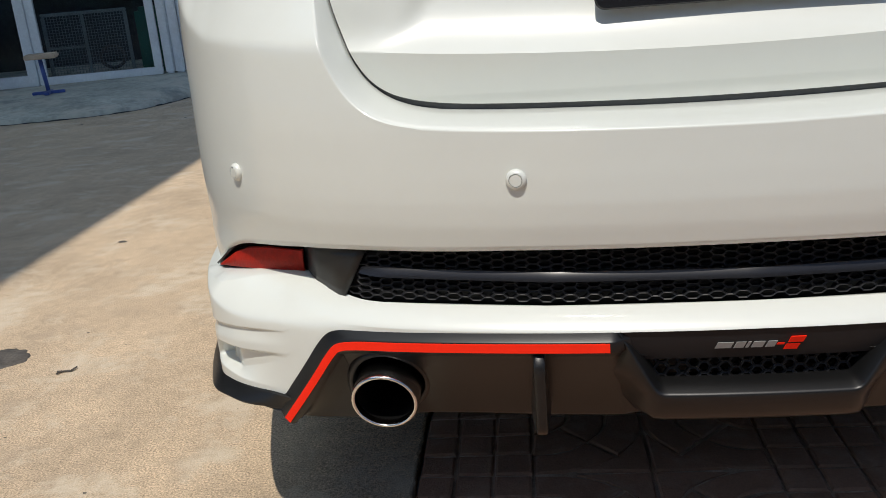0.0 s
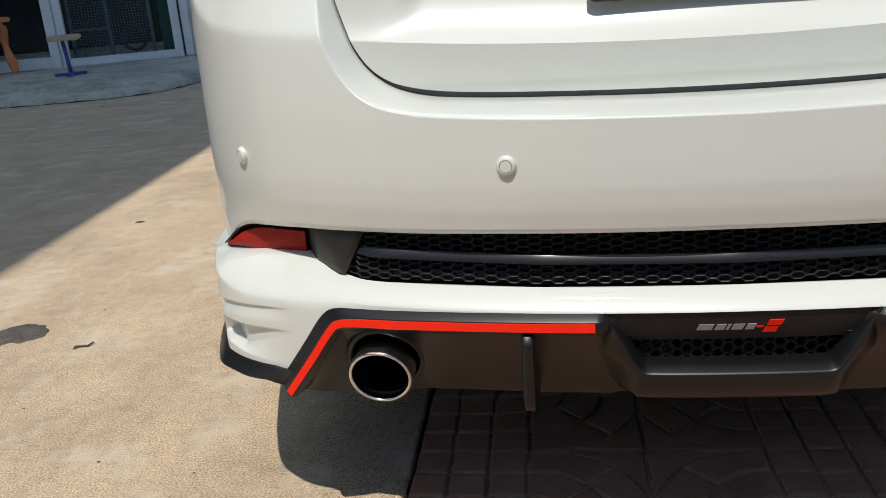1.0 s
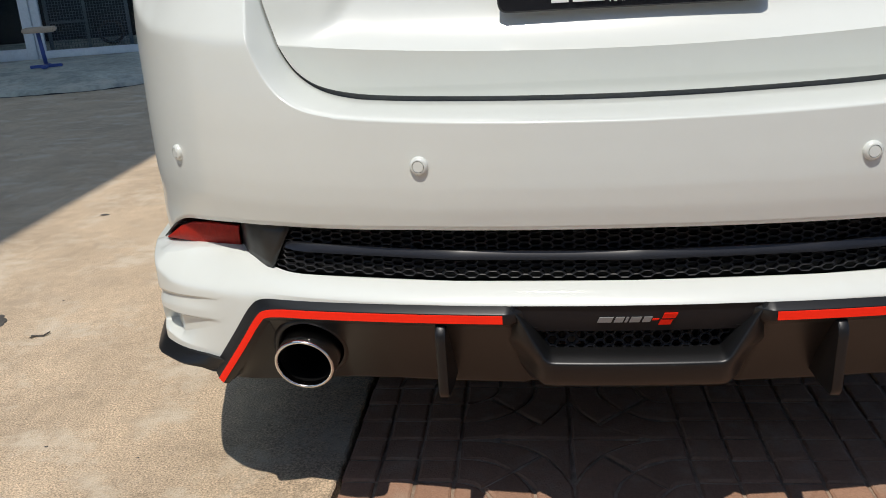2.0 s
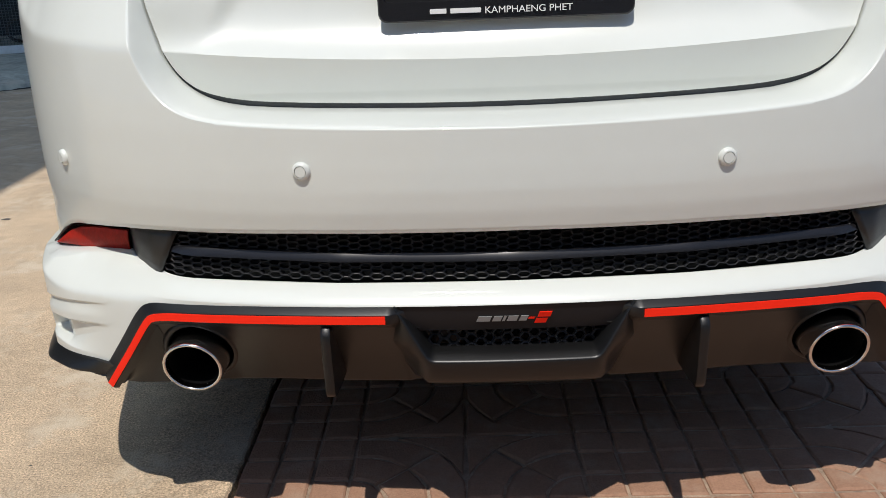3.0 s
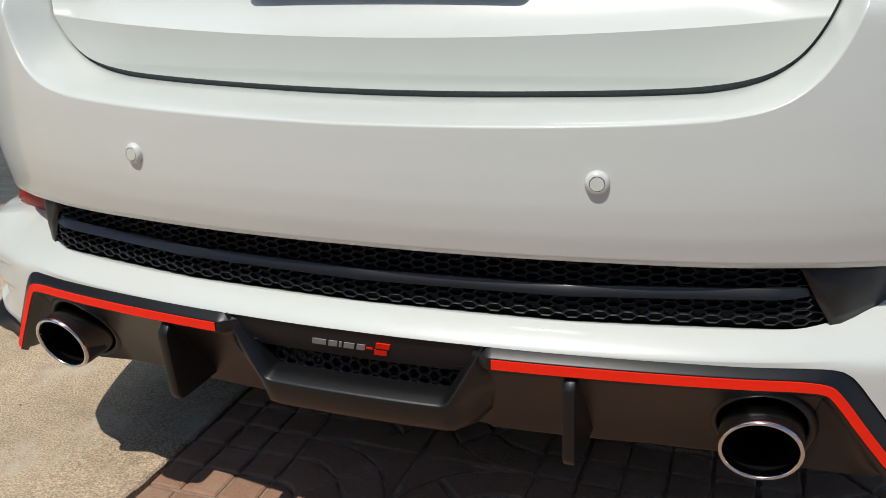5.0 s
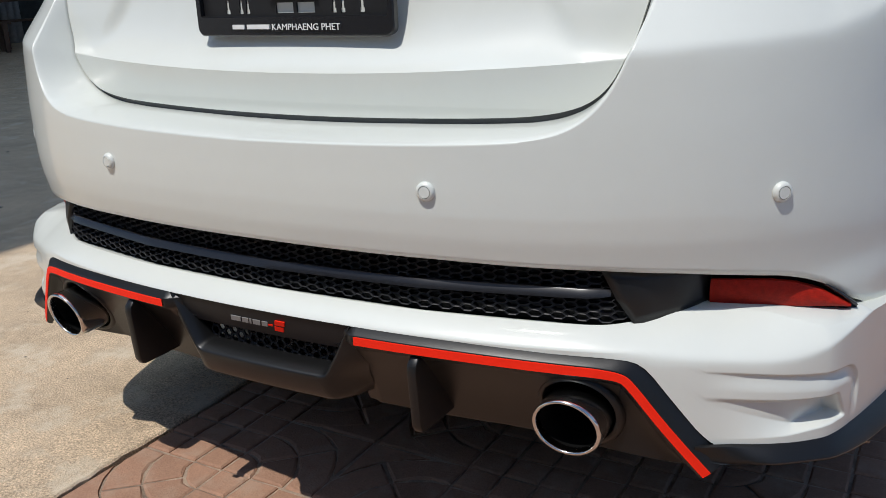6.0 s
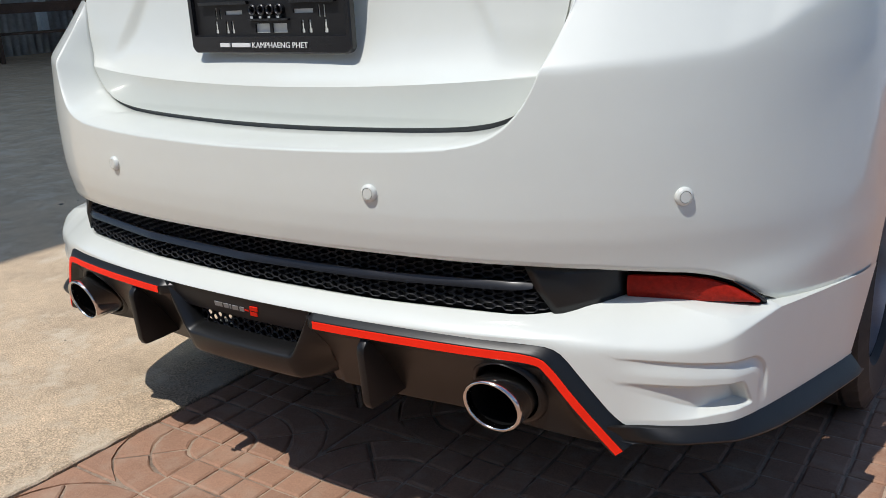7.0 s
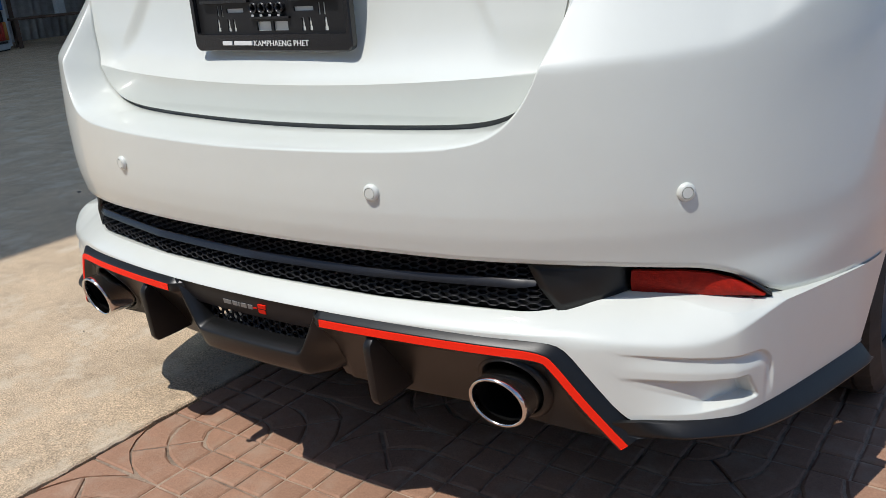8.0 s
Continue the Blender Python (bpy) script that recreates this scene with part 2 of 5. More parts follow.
def skin_low(s):
    """Height of the upper bumper's lower edge."""
    x, c = plan(s)
    z = float(np.interp(abs(x), [0.0, 0.30, 0.50, 0.58, 0.64, 0.68, 0.702, 0.723, 0.742, 0.752, 0.760, 0.768], [0.5400, 0.5385, 0.5335, 0.5290, 0.5215, 0.5145, 0.5065, 0.4945, 0.4775, 0.4665, 0.4580, 0.4530]))
    y = c + 0.02
    if abs(x) > 0.768:
        z = float(np.interp(y, [0.25, 0.30, 0.645], [0.462, 0.452, 0.414]))
    return max(z, arch_z(y, AXLE))


# the bright crease on the bumper (x, z) and the lid's gap (x, z), right half
CREASE = [(0.0, 0.684), (0.10, 0.685), (0.20, 0.6865), (0.29, 0.689), (0.36, 0.692), (0.40, 0.695), (0.429, 0.699), (0.455, 0.707), (0.478, 0.722), (0.497, 0.744), (0.5115, 0.772), (0.521, 0.80), (0.527, 0.825), (0.5315, 0.85), (0.5345, 0.875), (0.5365, 0.905)]
GAP = [(0.0, 0.695), (0.10, 0.6955), (0.20, 0.698), (0.29, 0.700), (0.345, 0.7025), (0.38, 0.705), (0.413, 0.710), (0.439, 0.7175), (0.458, 0.729), (0.474, 0.744), (0.487, 0.764), (0.499, 0.79), (0.508, 0.815), (0.515, 0.84), (0.521, 0.868), (0.525, 0.903)]


def lid_y(x, z):
    """Depth of the boot lid."""
    ax = abs(x)
    zc = 0.761 + 0.085 * x * x
    fade = 1.0 - 0.60 * smooth(0.36, 0.51, ax)
    y = 0.128 + 0.16 * x * x - 0.16 * fade * (min(z, zc) - 0.70) * smooth(0.70, 0.72, z)
    up = max(0.0, z - zc)
    y += fade * (0.048 * (1 - math.exp(-up / 0.034))) + 0.10 * up
    edge = 0.425 - 0.62 * (z - 0.80)
    y -= 0.009 * smooth(edge - 0.016, edge + 0.016, ax) * smooth(0.775, 0.85, z)
    return y + 0.55 * max(0.0, z - 0.93) ** 1.5


def curve_between(pts, n):
    """Points along a right-half curve, from the centre outwards, by even steps of its index."""
    fine = np.linspace(0, len(pts) - 1, 40 * (len(pts) - 1) + 1)
    q = np.arange(len(pts))
    a = np.array([np.interp(fine, q, [p[0] for p in pts]), np.interp(fine, q, [p[1] for p in pts])])
    for _ in range(500):
        a[:, 1:-1] = 0.25 * a[:, :-2] + 0.5 * a[:, 1:-1] + 0.25 * a[:, 2:]
    k = np.linspace(0, len(pts) - 1, n)
    return [(float(np.interp(v, fine, a[0])), float(np.interp(v, fine, a[1]))) for v in k]


car = empty("car", "white saloon car with a black and red rear skirt", "car", (0, 0, 0))


# ---- upper bumper with its shelf ----
def make_bumper():
    NJ, NS, NL = 26, 70, 22
    k_join = 5                                   # CREASE index at which the side rows begin
    low_cr = curve_between(CREASE[:k_join + 1], NJ)
    up_cr = curve_between(CREASE[k_join:], 44)
    s_join, s_end = s_of_x(CREASE[k_join][0]), s_of_depth(0.80)
    steps = [0.0, 0.0028, 0.0075] + [0.012 + 0.988 * j / (NS - 3) for j in range(NS - 2)]    # close together beside the crease
    s_side = [lerp(s_join, s_end, q) for q in steps]
    zj = CREASE[k_join][1]
    verts, faces = [], []

    def put(v):
        verts.append(v)
        return len(verts) - 1

    crease_ids = []
    for sign in (-1, 1):
        # below the crease, centre to the wheel arch
        cols = [(sign * s_of_x(x), z) for x, z in low_cr] + [(sign * s, zj) for s in s_side[1:]]
        ids = []
        for s, zt in cols:
            zl = min(skin_low(s), zt - 0.004)
            col = []
            for i in range(NL + 1):
                v = i / (NL - 1) if i < NL - 1 else 1.0 - (0.0022 / (zt - zl) if i == NL - 1 and zt - zl > 0.05 else (NL - i) * 0.4 / NL)
                col.append(put(skin(s, lerp(zl, zt, v))))
            ids.append(col)
        for a, b in zip(ids, ids[1:]):
            for i in range(NL):
                faces.append((a[i], b[i], b[i + 1], a[i + 1]))
        # the turned-in lower lip
        lip = [put(verts[c[0]] + Vector((0, 0.035, 0.004))) for c in ids[:NJ + 46]]
        for i in range(len(lip) - 1):
            faces.append((ids[i][0], lip[i], lip[i + 1], ids[i + 1][0]))
        top = [c[NL] for c in ids[NJ - 1:]]
        edge = [c[NL] for c in ids[:NJ]]
        # beside the crease, up to the lamps
        rows = [top]
        for x, z in up_cr[1:]:
            s0 = s_of_x(x)
            row = []
            for j in range(NS + 1):
                s = lerp(s0, s_end, steps[j])
                row.append(put(skin(sign * s, max(z, min(skin_low(s) + 0.002, 0.9)))))
            rows.append(row)
            edge.append(row[0])
        for a, b in zip(rows, rows[1:]):
            for j in range(NS):
                faces.append((a[j], a[j + 1], b[j + 1], b[j]))
        crease_ids.append(edge)
        # the shelf from the crease to the lid's gap
        gap = curve_between(GAP[:k_join + 1], NJ) + curve_between(GAP[k_join:], 44)[1:]
        prev = None
        for e, (gx, gz) in zip(edge, gap):
            c = verts[e]
            wide = smooth(0.40, 0.47, gx)
            gx, gz = gx + 0.0015 * wide, gz - 0.0030 * (1 - wide)
            g = Vector((sign * gx, lid_y(gx, gz) - 0.002, gz))
            d = g - c
            line = [e]
            near = min(0.04, 0.0022 / max(d.length, 1e-3))
            for f, lift in ((near, 0.0010), (0.06, 0.0022), (0.12, 0.0030), (0.30, 0.0035), (0.60, 0.0025), (0.90, 0.0008), (1.0, 0.0)):
                line.append(put(c + d * f + Vector((0, -lift * 0.3, lift))))
            line.append(put(g + Vector((-sign * 0.001, 0.022, -0.004))))
            if prev:
                for i in range(len(line) - 1):
                    faces.append((prev[i], line[i], line[i + 1], prev[i + 1]))
            prev = line
    return link("bumper", verts, faces, PAINT, car, "pearl white rear bumper", out=(0, -1, 0.3))


bumper = make_bumper()


# ---- boot lid ----
def make_lid():
    pts = curve_between(GAP[3:], 170)
    inset = 0.0042
    rows = []
    M = 110
    for i, (gx, gz) in enumerate(pts):
        x1, z1 = gx - inset * 0.36, gz + inset * (1 - 0.8 * smooth(0.42, 0.50, gx))
        fall = (GAP[3][1] - GAP[0][1]) * (1 - i / len(pts))
        row = []
        for j in range(M + 1):
            x = x1 * (2 * j / M - 1)
            z = z1 - fall * (1 - (2 * j / M - 1) ** 2)
            row.append(Vector((x, lid_y(x, z), z)))
        rows.append(row)
    # bend the rows so that one of them runs along the crease
    k = min(range(len(rows)), key=lambda q: abs(rows[q][0].z - 0.761 - 0.085 * rows[q][0].x ** 2))
    for j in range(1, M):
        z_low, z_mid, z_top = rows[0][j].z, rows[k][j].z, rows[-1][j].z
        for i in range(len(rows)):
            x, z = rows[i][j].x, rows[i][j].z
            zc = 0.761 + 0.085 * x * x
            z = z_low + (z - z_low) * (zc - z_low) / (z_mid - z_low) if i <= k else z_top - (z_top - z) * (z_top - zc) / (z_top - z_mid)
            rows[i][j] = Vector((x, lid_y(x, z), z))
    for z in (0.93, 0.96, 0.99, 1.02, 1.04):
        half = 0.511 + (z - 0.9) * 0.2
        rows.append([Vector((half * (2 * j / M - 1), lid_y(half * (2 * j / M - 1), z), z)) for j in range(M + 1)])
    tip = [p + Vector((0, 0.06, 0.012)) for p in rows[-1]]
    rows.append(tip)
    # turned-in rim below and beside
    rim0 = [p + Vector((0, 0.018, 0.002)) for p in rows[0]]
    rows = [rim0] + rows
    rows = [[r[0] + Vector((0.001, 0.018, 0))] + r + [r[-1] + Vector((-0.001, 0.018, 0))] for r in rows]
    v, f = grid(rows)
    return link("boot_lid", v, f, PAINT, car, "pearl white boot lid with a creased edge", out=(0, -1, 0.3), flat_angle=50)


make_lid()
# dark seal behind the gap
seal = []
for sign in (-1, 1):
    seal.append([Vector((sign * x, lid_y(x, z) + 0.009, z)) for x, z in curve_between(GAP, 60)])
path = list(reversed(seal[0])) + seal[1][1:]
v, f = grid([[p + Vector((0, 0, -0.014)) for p in path], [p + Vector((0, -0.003, 0)) for p in path], [p + Vector((-math.copysign(0.010 * smooth(0.42, 0.48, abs(p.x)), p.x), 0.0, 0.010)) for p in path]])
link("lid_seal", v, f, SEAL, car, out=(0, -1, 0))


# ---- parking sensors ----
def make_sensor(x, z):
    s = math.copysign(s_of_x(x), x)
    p = skin(s, z)
    t = (skin(s + 0.01, z) - skin(s - 0.01, z)).normalized()
    nrm = Vector((t.y, -t.x, -0.02)).normalized()
    q = Vector((0, -1, 0)).rotation_difference(nrm).to_matrix().to_4x4()
    m = Matrix.Translation(p) @ q
    v, f = turned([(0.0, -0.0062), (0.0073, -0.0062), (0.0075, -0.0036), (0.0080, -0.0036), (0.0083, -0.0062), (0.0102, -0.0058), (0.0124, -0.0030), (0.0129, 0.0), (0.0129, 0.004)], 36)
    return link("parking_sensor", [m @ a for a in v], f, PAINT, car, "round white parking sensor", flat_angle=60)


for x, z in ((-0.678, 0.6255), (-0.2845, 0.631), (0.2845, 0.631), (0.678, 0.6255)):
    make_sensor(x, z)


# ---- lower skirt ----
def soft(x, xs, ys, w=0.022):
    """A table read with rounded corners."""
    return sum(float(np.interp(x + w * k / 4, xs, ys)) for k in range(-4, 5)) / 9


def skirt_top(x):
    ax = abs(x)
    return soft(ax, [0, 0.30, 0.50, 0.536, 0.56, 0.58, 0.60, 0.65, 0.70, 0.73, 0.75, 0.766], [0.4615, 0.4605, 0.460, 0.4635, 0.468, 0.4705, 0.4715, 0.4690, 0.4650, 0.4610, 0.4560, 0.4535], 0.012)


def skirt_bottom(x):
    return float(np.interp(abs(x), [0, 0.15, 0.50, 0.53, 0.543, 0.556, 0.616, 0.630], [0.4375, 0.437, 0.4298, 0.4278, 0.424, 0.415, 0.330, 0.316]))


_stab = []
for i in range(601):
    ph = math.pi / 2 * (i / 600) ** 2.2
    x = 0.87 * math.sin(ph) ** (1 / 3)
    _stab.append((x, -0.005 + 0.22 * x * x + 0.36 * (1 - math.cos(ph))))
_stab = [p for p in _stab if p[0] < 0.756]
_last = _stab[-1]
_stab += [(lerp(_last[0], 0.846, u_ / 60) + 0.006 * math.sin(math.pi * (u_ / 60) ** 0.6), lerp(_last[1], 0.545, u_ / 60)) for u_ in range(1, 61)]
_stab += [(0.846 + 0.001 * i, 0.545 + 0.01 * i) for i in range(1, 22)]
for _ in range(36):                             # soften the turn into the flank
    _stab = [_stab[0]] + [((a_[0] + 2 * b_[0] + c_[0]) / 4, (a_[1] + 2 * b_[1] + c_[1]) / 4) if b_[0] > 0.70 else b_ for a_, b_, c_ in zip(_stab, _stab[1:], _stab[2:])] + [_stab[-1]]
_srun = [0.0]
for a, b in zip(_stab, _stab[1:]):
    _srun.append(_srun[-1] + math.hypot(b[0] - a[0], b[1] - a[1]))


def skirt_plan(s):
    x = float(np.interp(abs(s), _srun, [p[0] for p in _stab]))
    return math.copysign(x, s), float(np.interp(abs(s), _srun, [p[1] for p in _stab]))


def skirt_s(x):
    return float(np.interp(abs(x), [p[0] for p in _stab], _srun))


S_ARCH = float(np.interp(0.545, [p[1] for p in _stab], _srun))


S_C = skirt_s(0.768)
LINE_S = [skirt_s(0.598), skirt_s(0.68), skirt_s(0.745), S_C + 0.05]
LINE_Z = [0.4145, 0.4072, 0.3990, 0.392]


def valley_distance(s, z):
    """Signed distance to the ledge's line, which turns down in a bend at the corner: plus below and inside it."""
    a = float(np.interp(s, LINE_S, LINE_Z)) - z
    b = S_C + 0.036 - s
    r = 0.040
    if a < r and b < r:
        return r - math.hypot(r - a, r - b)
    return min(a, b)


def relief(s, x, z):
    """How far the skirt's face stands back: a ledge that turns down at the corner, and a scooped pocket inside it."""
    ax, s = abs(x), abs(s)
    if ax < 0.57 or s > S_C + 0.12:
        return 0.0
    d = valley_distance(s, z)
    r = lerp(0.0042, 0.0062, smooth(LINE_S[1], LINE_S[3], s)) * smooth(LINE_S[0], LINE_S[0] + 0.10, s) * smooth(-0.0018, 0.0022, d) * (1 - smooth(0.003, 0.024, d)) * lerp(1.0, 0.6 * smooth(0.316, 0.350, z), smooth(S_C - 0.01, S_C + 0.03, s))
    zt = lerp(0.3800, 0.3665, (ax - 0.612) / 0.141)
    fold = lerp(0.3745, 0.3315, min((ax - 0.612) / 0.105, 1.0))     # where the pocket's floor meets its lower slope
    ridge = 0.3215 + 0.004 * smooth(0.70, 0.75, ax)
    deep = (0.0155 * smooth(0.60, 0.745, ax) + 0.009 * smooth(0.705, 0.752, ax)) * (1 - smooth(-0.007, 0.004, s - S_C + 0.55 * max(0.0, z - 0.326)))
    below = min(max((z - ridge) / max(fold - ridge, 0.004), 0.0), 1.0)
    return r + deep * (1 - smooth(zt - 0.007, zt + 0.001, z)) * below


def hollow_y(x):
    return float(np.interp(abs(x), [0.0, 0.25, 0.494, 0.536, 0.577, 0.60, 0.65, 0.70, 0.73, 0.75, 0.766], [0.047, 0.060, 0.104, 0.122, 0.158, 0.200, 0.222, 0.249, 0.269, 0.284, 0.296]))


# the foot of the skirt's sloping top
CREST_X = [0.0, 0.50, 0.60, 0.68, 0.72, 0.745, 0.762, 0.775, 0.79]
CREST_Z = [0.432, 0.430, 0.4300, 0.4245, 0.4260, 0.4330, 0.4425, 0.4500, 0.4540]
TOP_IN_X = [0.0, 0.25, 0.494, 0.536, 0.577, 0.60, 0.65, 0.70, 0.74, 0.765, 0.785]
TOP_IN = [0.036, 0.036, 0.040, 0.050, 0.066, 0.080, 0.076, 0.058, 0.030, 0.009, 0.0]


def skirt_point(s, v):
    s = math.copysign(abs(s) + 0.105 * v * smooth(0.80, 1.0, abs(s) / S_ARCH), s)
    x, y = skirt_plan(s)
    if y > 0.27:
        zt = float(np.interp(y, [0.27, 0.30, 0.645], [0.4535, 0.4525, 0.424]))
        zb = float(np.interp(y, [0.12, 0.55], [0.312, 0.294]))
    else:
        zt = skirt_top(x)
        zb = skirt_bottom(x)
        if abs(x) > 0.632:
            zb = float(np.interp(y, [0.12, 0.55], [0.312, 0.294]))
    z = lerp(zb, zt, v)
    ax = abs(x)
    y += 0.009 * (1 - smooth(0.62, 0.73, ax))
    r = relief(s, x, z)
    x2, y2 = skirt_plan(abs(s) + 0.004)
    x1, y1 = skirt_plan(abs(s) - 0.004)
    t = Vector((x2 - x1, y2 - y1, 0)).normalized()
    full = soft(ax, TOP_IN_X, TOP_IN, 0.032) * (1 - 0.5 * smooth(0.28, 0.55, y))
    front = min(max((z - 0.436) / 0.028, 0.0), 1.0) ** 1.45
    zc = soft(ax, CREST_X, CREST_Z, 0.014)
    up = (z - zc) / max(zt - zc, 0.004)
    slope = min(max(0.5 * (up + math.sqrt(up * up + 0.02)) - 0.005, 0.0), 1.0) ** 1.18
    inset = full * lerp(front, slope, smooth(0.46, 0.62, ax)) + r
    k = smooth(0.66, 0.76, ax)
    return Vector((math.copysign(ax - t.y * k * inset, x), y + lerp(1.0, t.x, k) * inset, z))


def make_skirt():
    verts, faces = [], []
    ss = [S_ARCH * i / 60 * 0.55 for i in range(60)] + [S_ARCH * lerp(0.55, 1.0, i / 250) for i in range(251)]
    ss = [-s for s in reversed(ss[1:])] + ss
    NV = 140
    rows = []
    for i in range(NV + 1):
        rows.append([skirt_point(s, i / NV) for s in ss])
    rows = [[p + Vector((0, 0.02, -0.001)) for p in rows[0]]] + rows
    # the ledge running back under the grille and the reflectors
    back = [Vector((p.x, max(p.y + 0.004, (hollow_y(p.x) + 0.012) if abs(p.x) < 0.752 and p.y < 0.31 else 0.0), p.z + 0.0008 - 0.010 * (1 - smooth(0.50, 0.56, abs(p.x))))) if abs(p.x) < 0.744 else p + Vector((-math.copysign(0.034 * smooth(0.744, 0.77, abs(p.x)), p.x), max(0.004, (hollow_y(p.x) + 0.009 - p.y) * (1 - smooth(0.744, 0.775, abs(p.x))) + 0.03 * smooth(0.744, 0.775, abs(p.x))), 0.0008)) * (1 - smooth(0.42, 0.55, p.y)) for p in rows[-1]]
    rows.append(back)
    v, f = grid(rows)
    return link("lower_skirt", v, f, PAINT, car, "white add-on skirt with a scooped corner vent", out=(0, -1, 0.2), flat_angle=75)


make_skirt()


# ---- upper grille between bumper and skirt ----
def hex_net(xs, zs, pitch, height, bar, inside, y_of, depth):
    """A net of long hexagonal cells, flat above and below: front rims with side walls."""
    verts, faces = [], []
    flat, slant = pitch * 0.30, pitch * 0.20
    shape = [(flat / 2 + slant, 0), (flat / 2, 0.5), (-flat / 2, 0.5), (-flat / 2 - slant, 0), (-flat / 2, -0.5), (flat / 2, -0.5)]
    row, z = 0, zs[0]
    while z < zs[1]:
        x = xs[0] + (pitch / 2 if row % 2 else 0)
        while x < xs[1]:
            if inside(x, z):
                n = len(verts)
                for grow, dep in ((0.0, 0.0), (-bar, -0.001), (-bar - 0.0006, depth)):
                    for px, pz in shape:
                        gx = px + math.copysign(grow * (1.2 if pz == 0 else 0.7), px)
                        gz = pz * height + (math.copysign(grow, pz) if pz else 0)
                        verts.append(Vector((x + gx, y_of(x + gx) + dep, z + gz)))
                for k in (0, 6):
                    for a in range(6):
                        b = (a + 1) % 6
                        faces.append((n + k + a, n + k + b, n + k + 6 + b, n + k + 6 + a))
            x += pitch
        z += height / 2
        row += 1
    return verts, faces


grille = new("grille")
grille.parent = car
grille["label"] = "black honeycomb grille with a gloss bar"


def in_grille(x, z):
    lim = lerp(0.519, 0.484, (z - 0.463) / 0.062)
    return abs(x) < lim and 0.464 < z < 0.543 - 0.05 * x * x


v, f = hex_net((-0.54, 0.54), (0.462, 0.548), 0.0300, 0.0092, 0.0012, in_grille, lambda x: hollow_y(x), 0.007)
link("honeycomb", v, f, NET, grille, out=(0, -1, 0), smooth=False)
xs = [-0.60 + 1.2 * i / 40 for i in range(41)]
v, f = grid([[Vector((x, hollow_y(x) + 0.016, 0.41)) for x in xs], [Vector((x, hollow_y(x) + 0.016, 0.555)) for x in xs]])
link("backing", v, f, DARK, grille, thick=0.004, out=(0, -1, 0))
# the bar across
xs = [-0.501 + 1.002 * i / 80 for i in range(81)]
bar_rows = []
for dz, dy in ((-0.0074, 0.006), (-0.0074, -0.007), (-0.0062, -0.0108), (0.0050, -0.0066), (0.0060, -0.0052), (0.0066, -0.0020), (0.0070, 0.008)):
    bar_rows.append([Vector((x, hollow_y(x) + dy + 0.006 * smooth(0.47, 0.5, abs(x)), 0.4965 + 0.05 * x * x * 0.4 + dz * (1 - 0.15 * smooth(0.44, 0.50, abs(x)) - 0.25 * smooth(0.487, 0.501, abs(x))))) for x in xs])
v, f = grid(bar_rows)
link("grille_bar", v, f, GLOSS, grille, "smooth blue-black bar", out=(0, -1, 0), flat_angle=35)

# side bezels and reflectors
for sign in (-1, 1):
    rows = []
    for i in range(9):
        u = i / 8
        top_x, bot_x = lerp(0.488, 0.60, u), lerp(0.528, 0.602, u)
        row = []
        for j in range(7):
            w_ = j / 6
            x = lerp(bot_x, top_x, w_)
            zb = lerp(0.458, 0.4745, u)
            zt = lerp(0.532, 0.520, u)
            y = hollow_y(x) + lerp(-0.0015, 0.006, u) - 0.006 * (1 - u) * (1 - abs(2 * w_ - 1))
            row.append(Vector((sign * x, y, lerp(zb, zt, w_))))
        rows.append(row)
    rows = [[p + Vector((0, 0.02, 0)) for p in rows[0]]] + rows
    v, f = grid(rows)
    link("bezel", v, f, PLASTIC, car, "matt black corner bezel", out=(0, -1, 0), thick=0.003)
    # dark frame round the reflector
    rows = []
    for i in range(17):
        u = i / 16
        x = lerp(0.598, 0.766, u)
        zt = float(np.interp(x, [0.598, 0.66, 0.70, 0.723, 0.742, 0.752, 0.766], [0.514, 0.511, 0.5025, 0.4910, 0.4760, 0.4660, 0.4540]))
        zb = float(np.interp(x, [0.598, 0.70, 0.766], [0.466, 0.462, 0.452]))
        rows.append([Vector((sign * x, hollow_y(x) + 0.006, zb)), Vector((sign * x, hollow_y(x) + 0.006, zt + 0.004)), Vector((sign * x, hollow_y(x) - 0.002, zt + 0.004))])
    v, f = grid(rows)
    link("reflector_frame", v, f, GLOSS, car, out=(0, -1, 0), thick=0.003)
    rows = []
    for i in range(21):
        u = i / 20
        x = lerp(0.601, 0.7600, u)
        zt = float(np.interp(x, [0.601, 0.662, 0.696, 0.722, 0.741, 0.753, 0.7600], [0.5030, 0.5022, 0.4975, 0.4872, 0.4740, 0.4652, 0.4605]))
        zb = float(np.interp(x, [0.601, 0.663, 0.723, 0.7600], [0.4722, 0.4680, 0.4630, 0.4585]))
        row = [Vector((sign * x, hollow_y(x) + 0.004, zb))]
        for j in range(6):
            row.append(Vector((sign * x, hollow_y(x) - 0.003 - 0.003 * math.sin(math.pi * j / 5), lerp(zb, zt, j / 5))))
        row.append(Vector((sign * x, hollow_y(x) + 0.004, zt)))
        rows.append(row)
    rows = [[p + Vector((0, 0.006, 0)) for p in rows[0]]] + rows
    v, f = grid(rows)
    link("reflector", v, f, LENS, car, "long red rear reflector", out=(0, -1, 0), flat_angle=50)


# ---- black diffuser ----
EDGE = rounded([(0.1735, 0.0, 0.4370), (0.35, 0.0, 0.4350), (0.50, 0.0, 0.4295), (0.540, 0.0, 0.4275), (0.560, 0.0, 0.411), (0.590, 0.0, 0.367), (0.626, 0.0, 0.318), (0.6485, 0.0, 0.2875)], 2)
EDGE = dense(EDGE, 0.006)


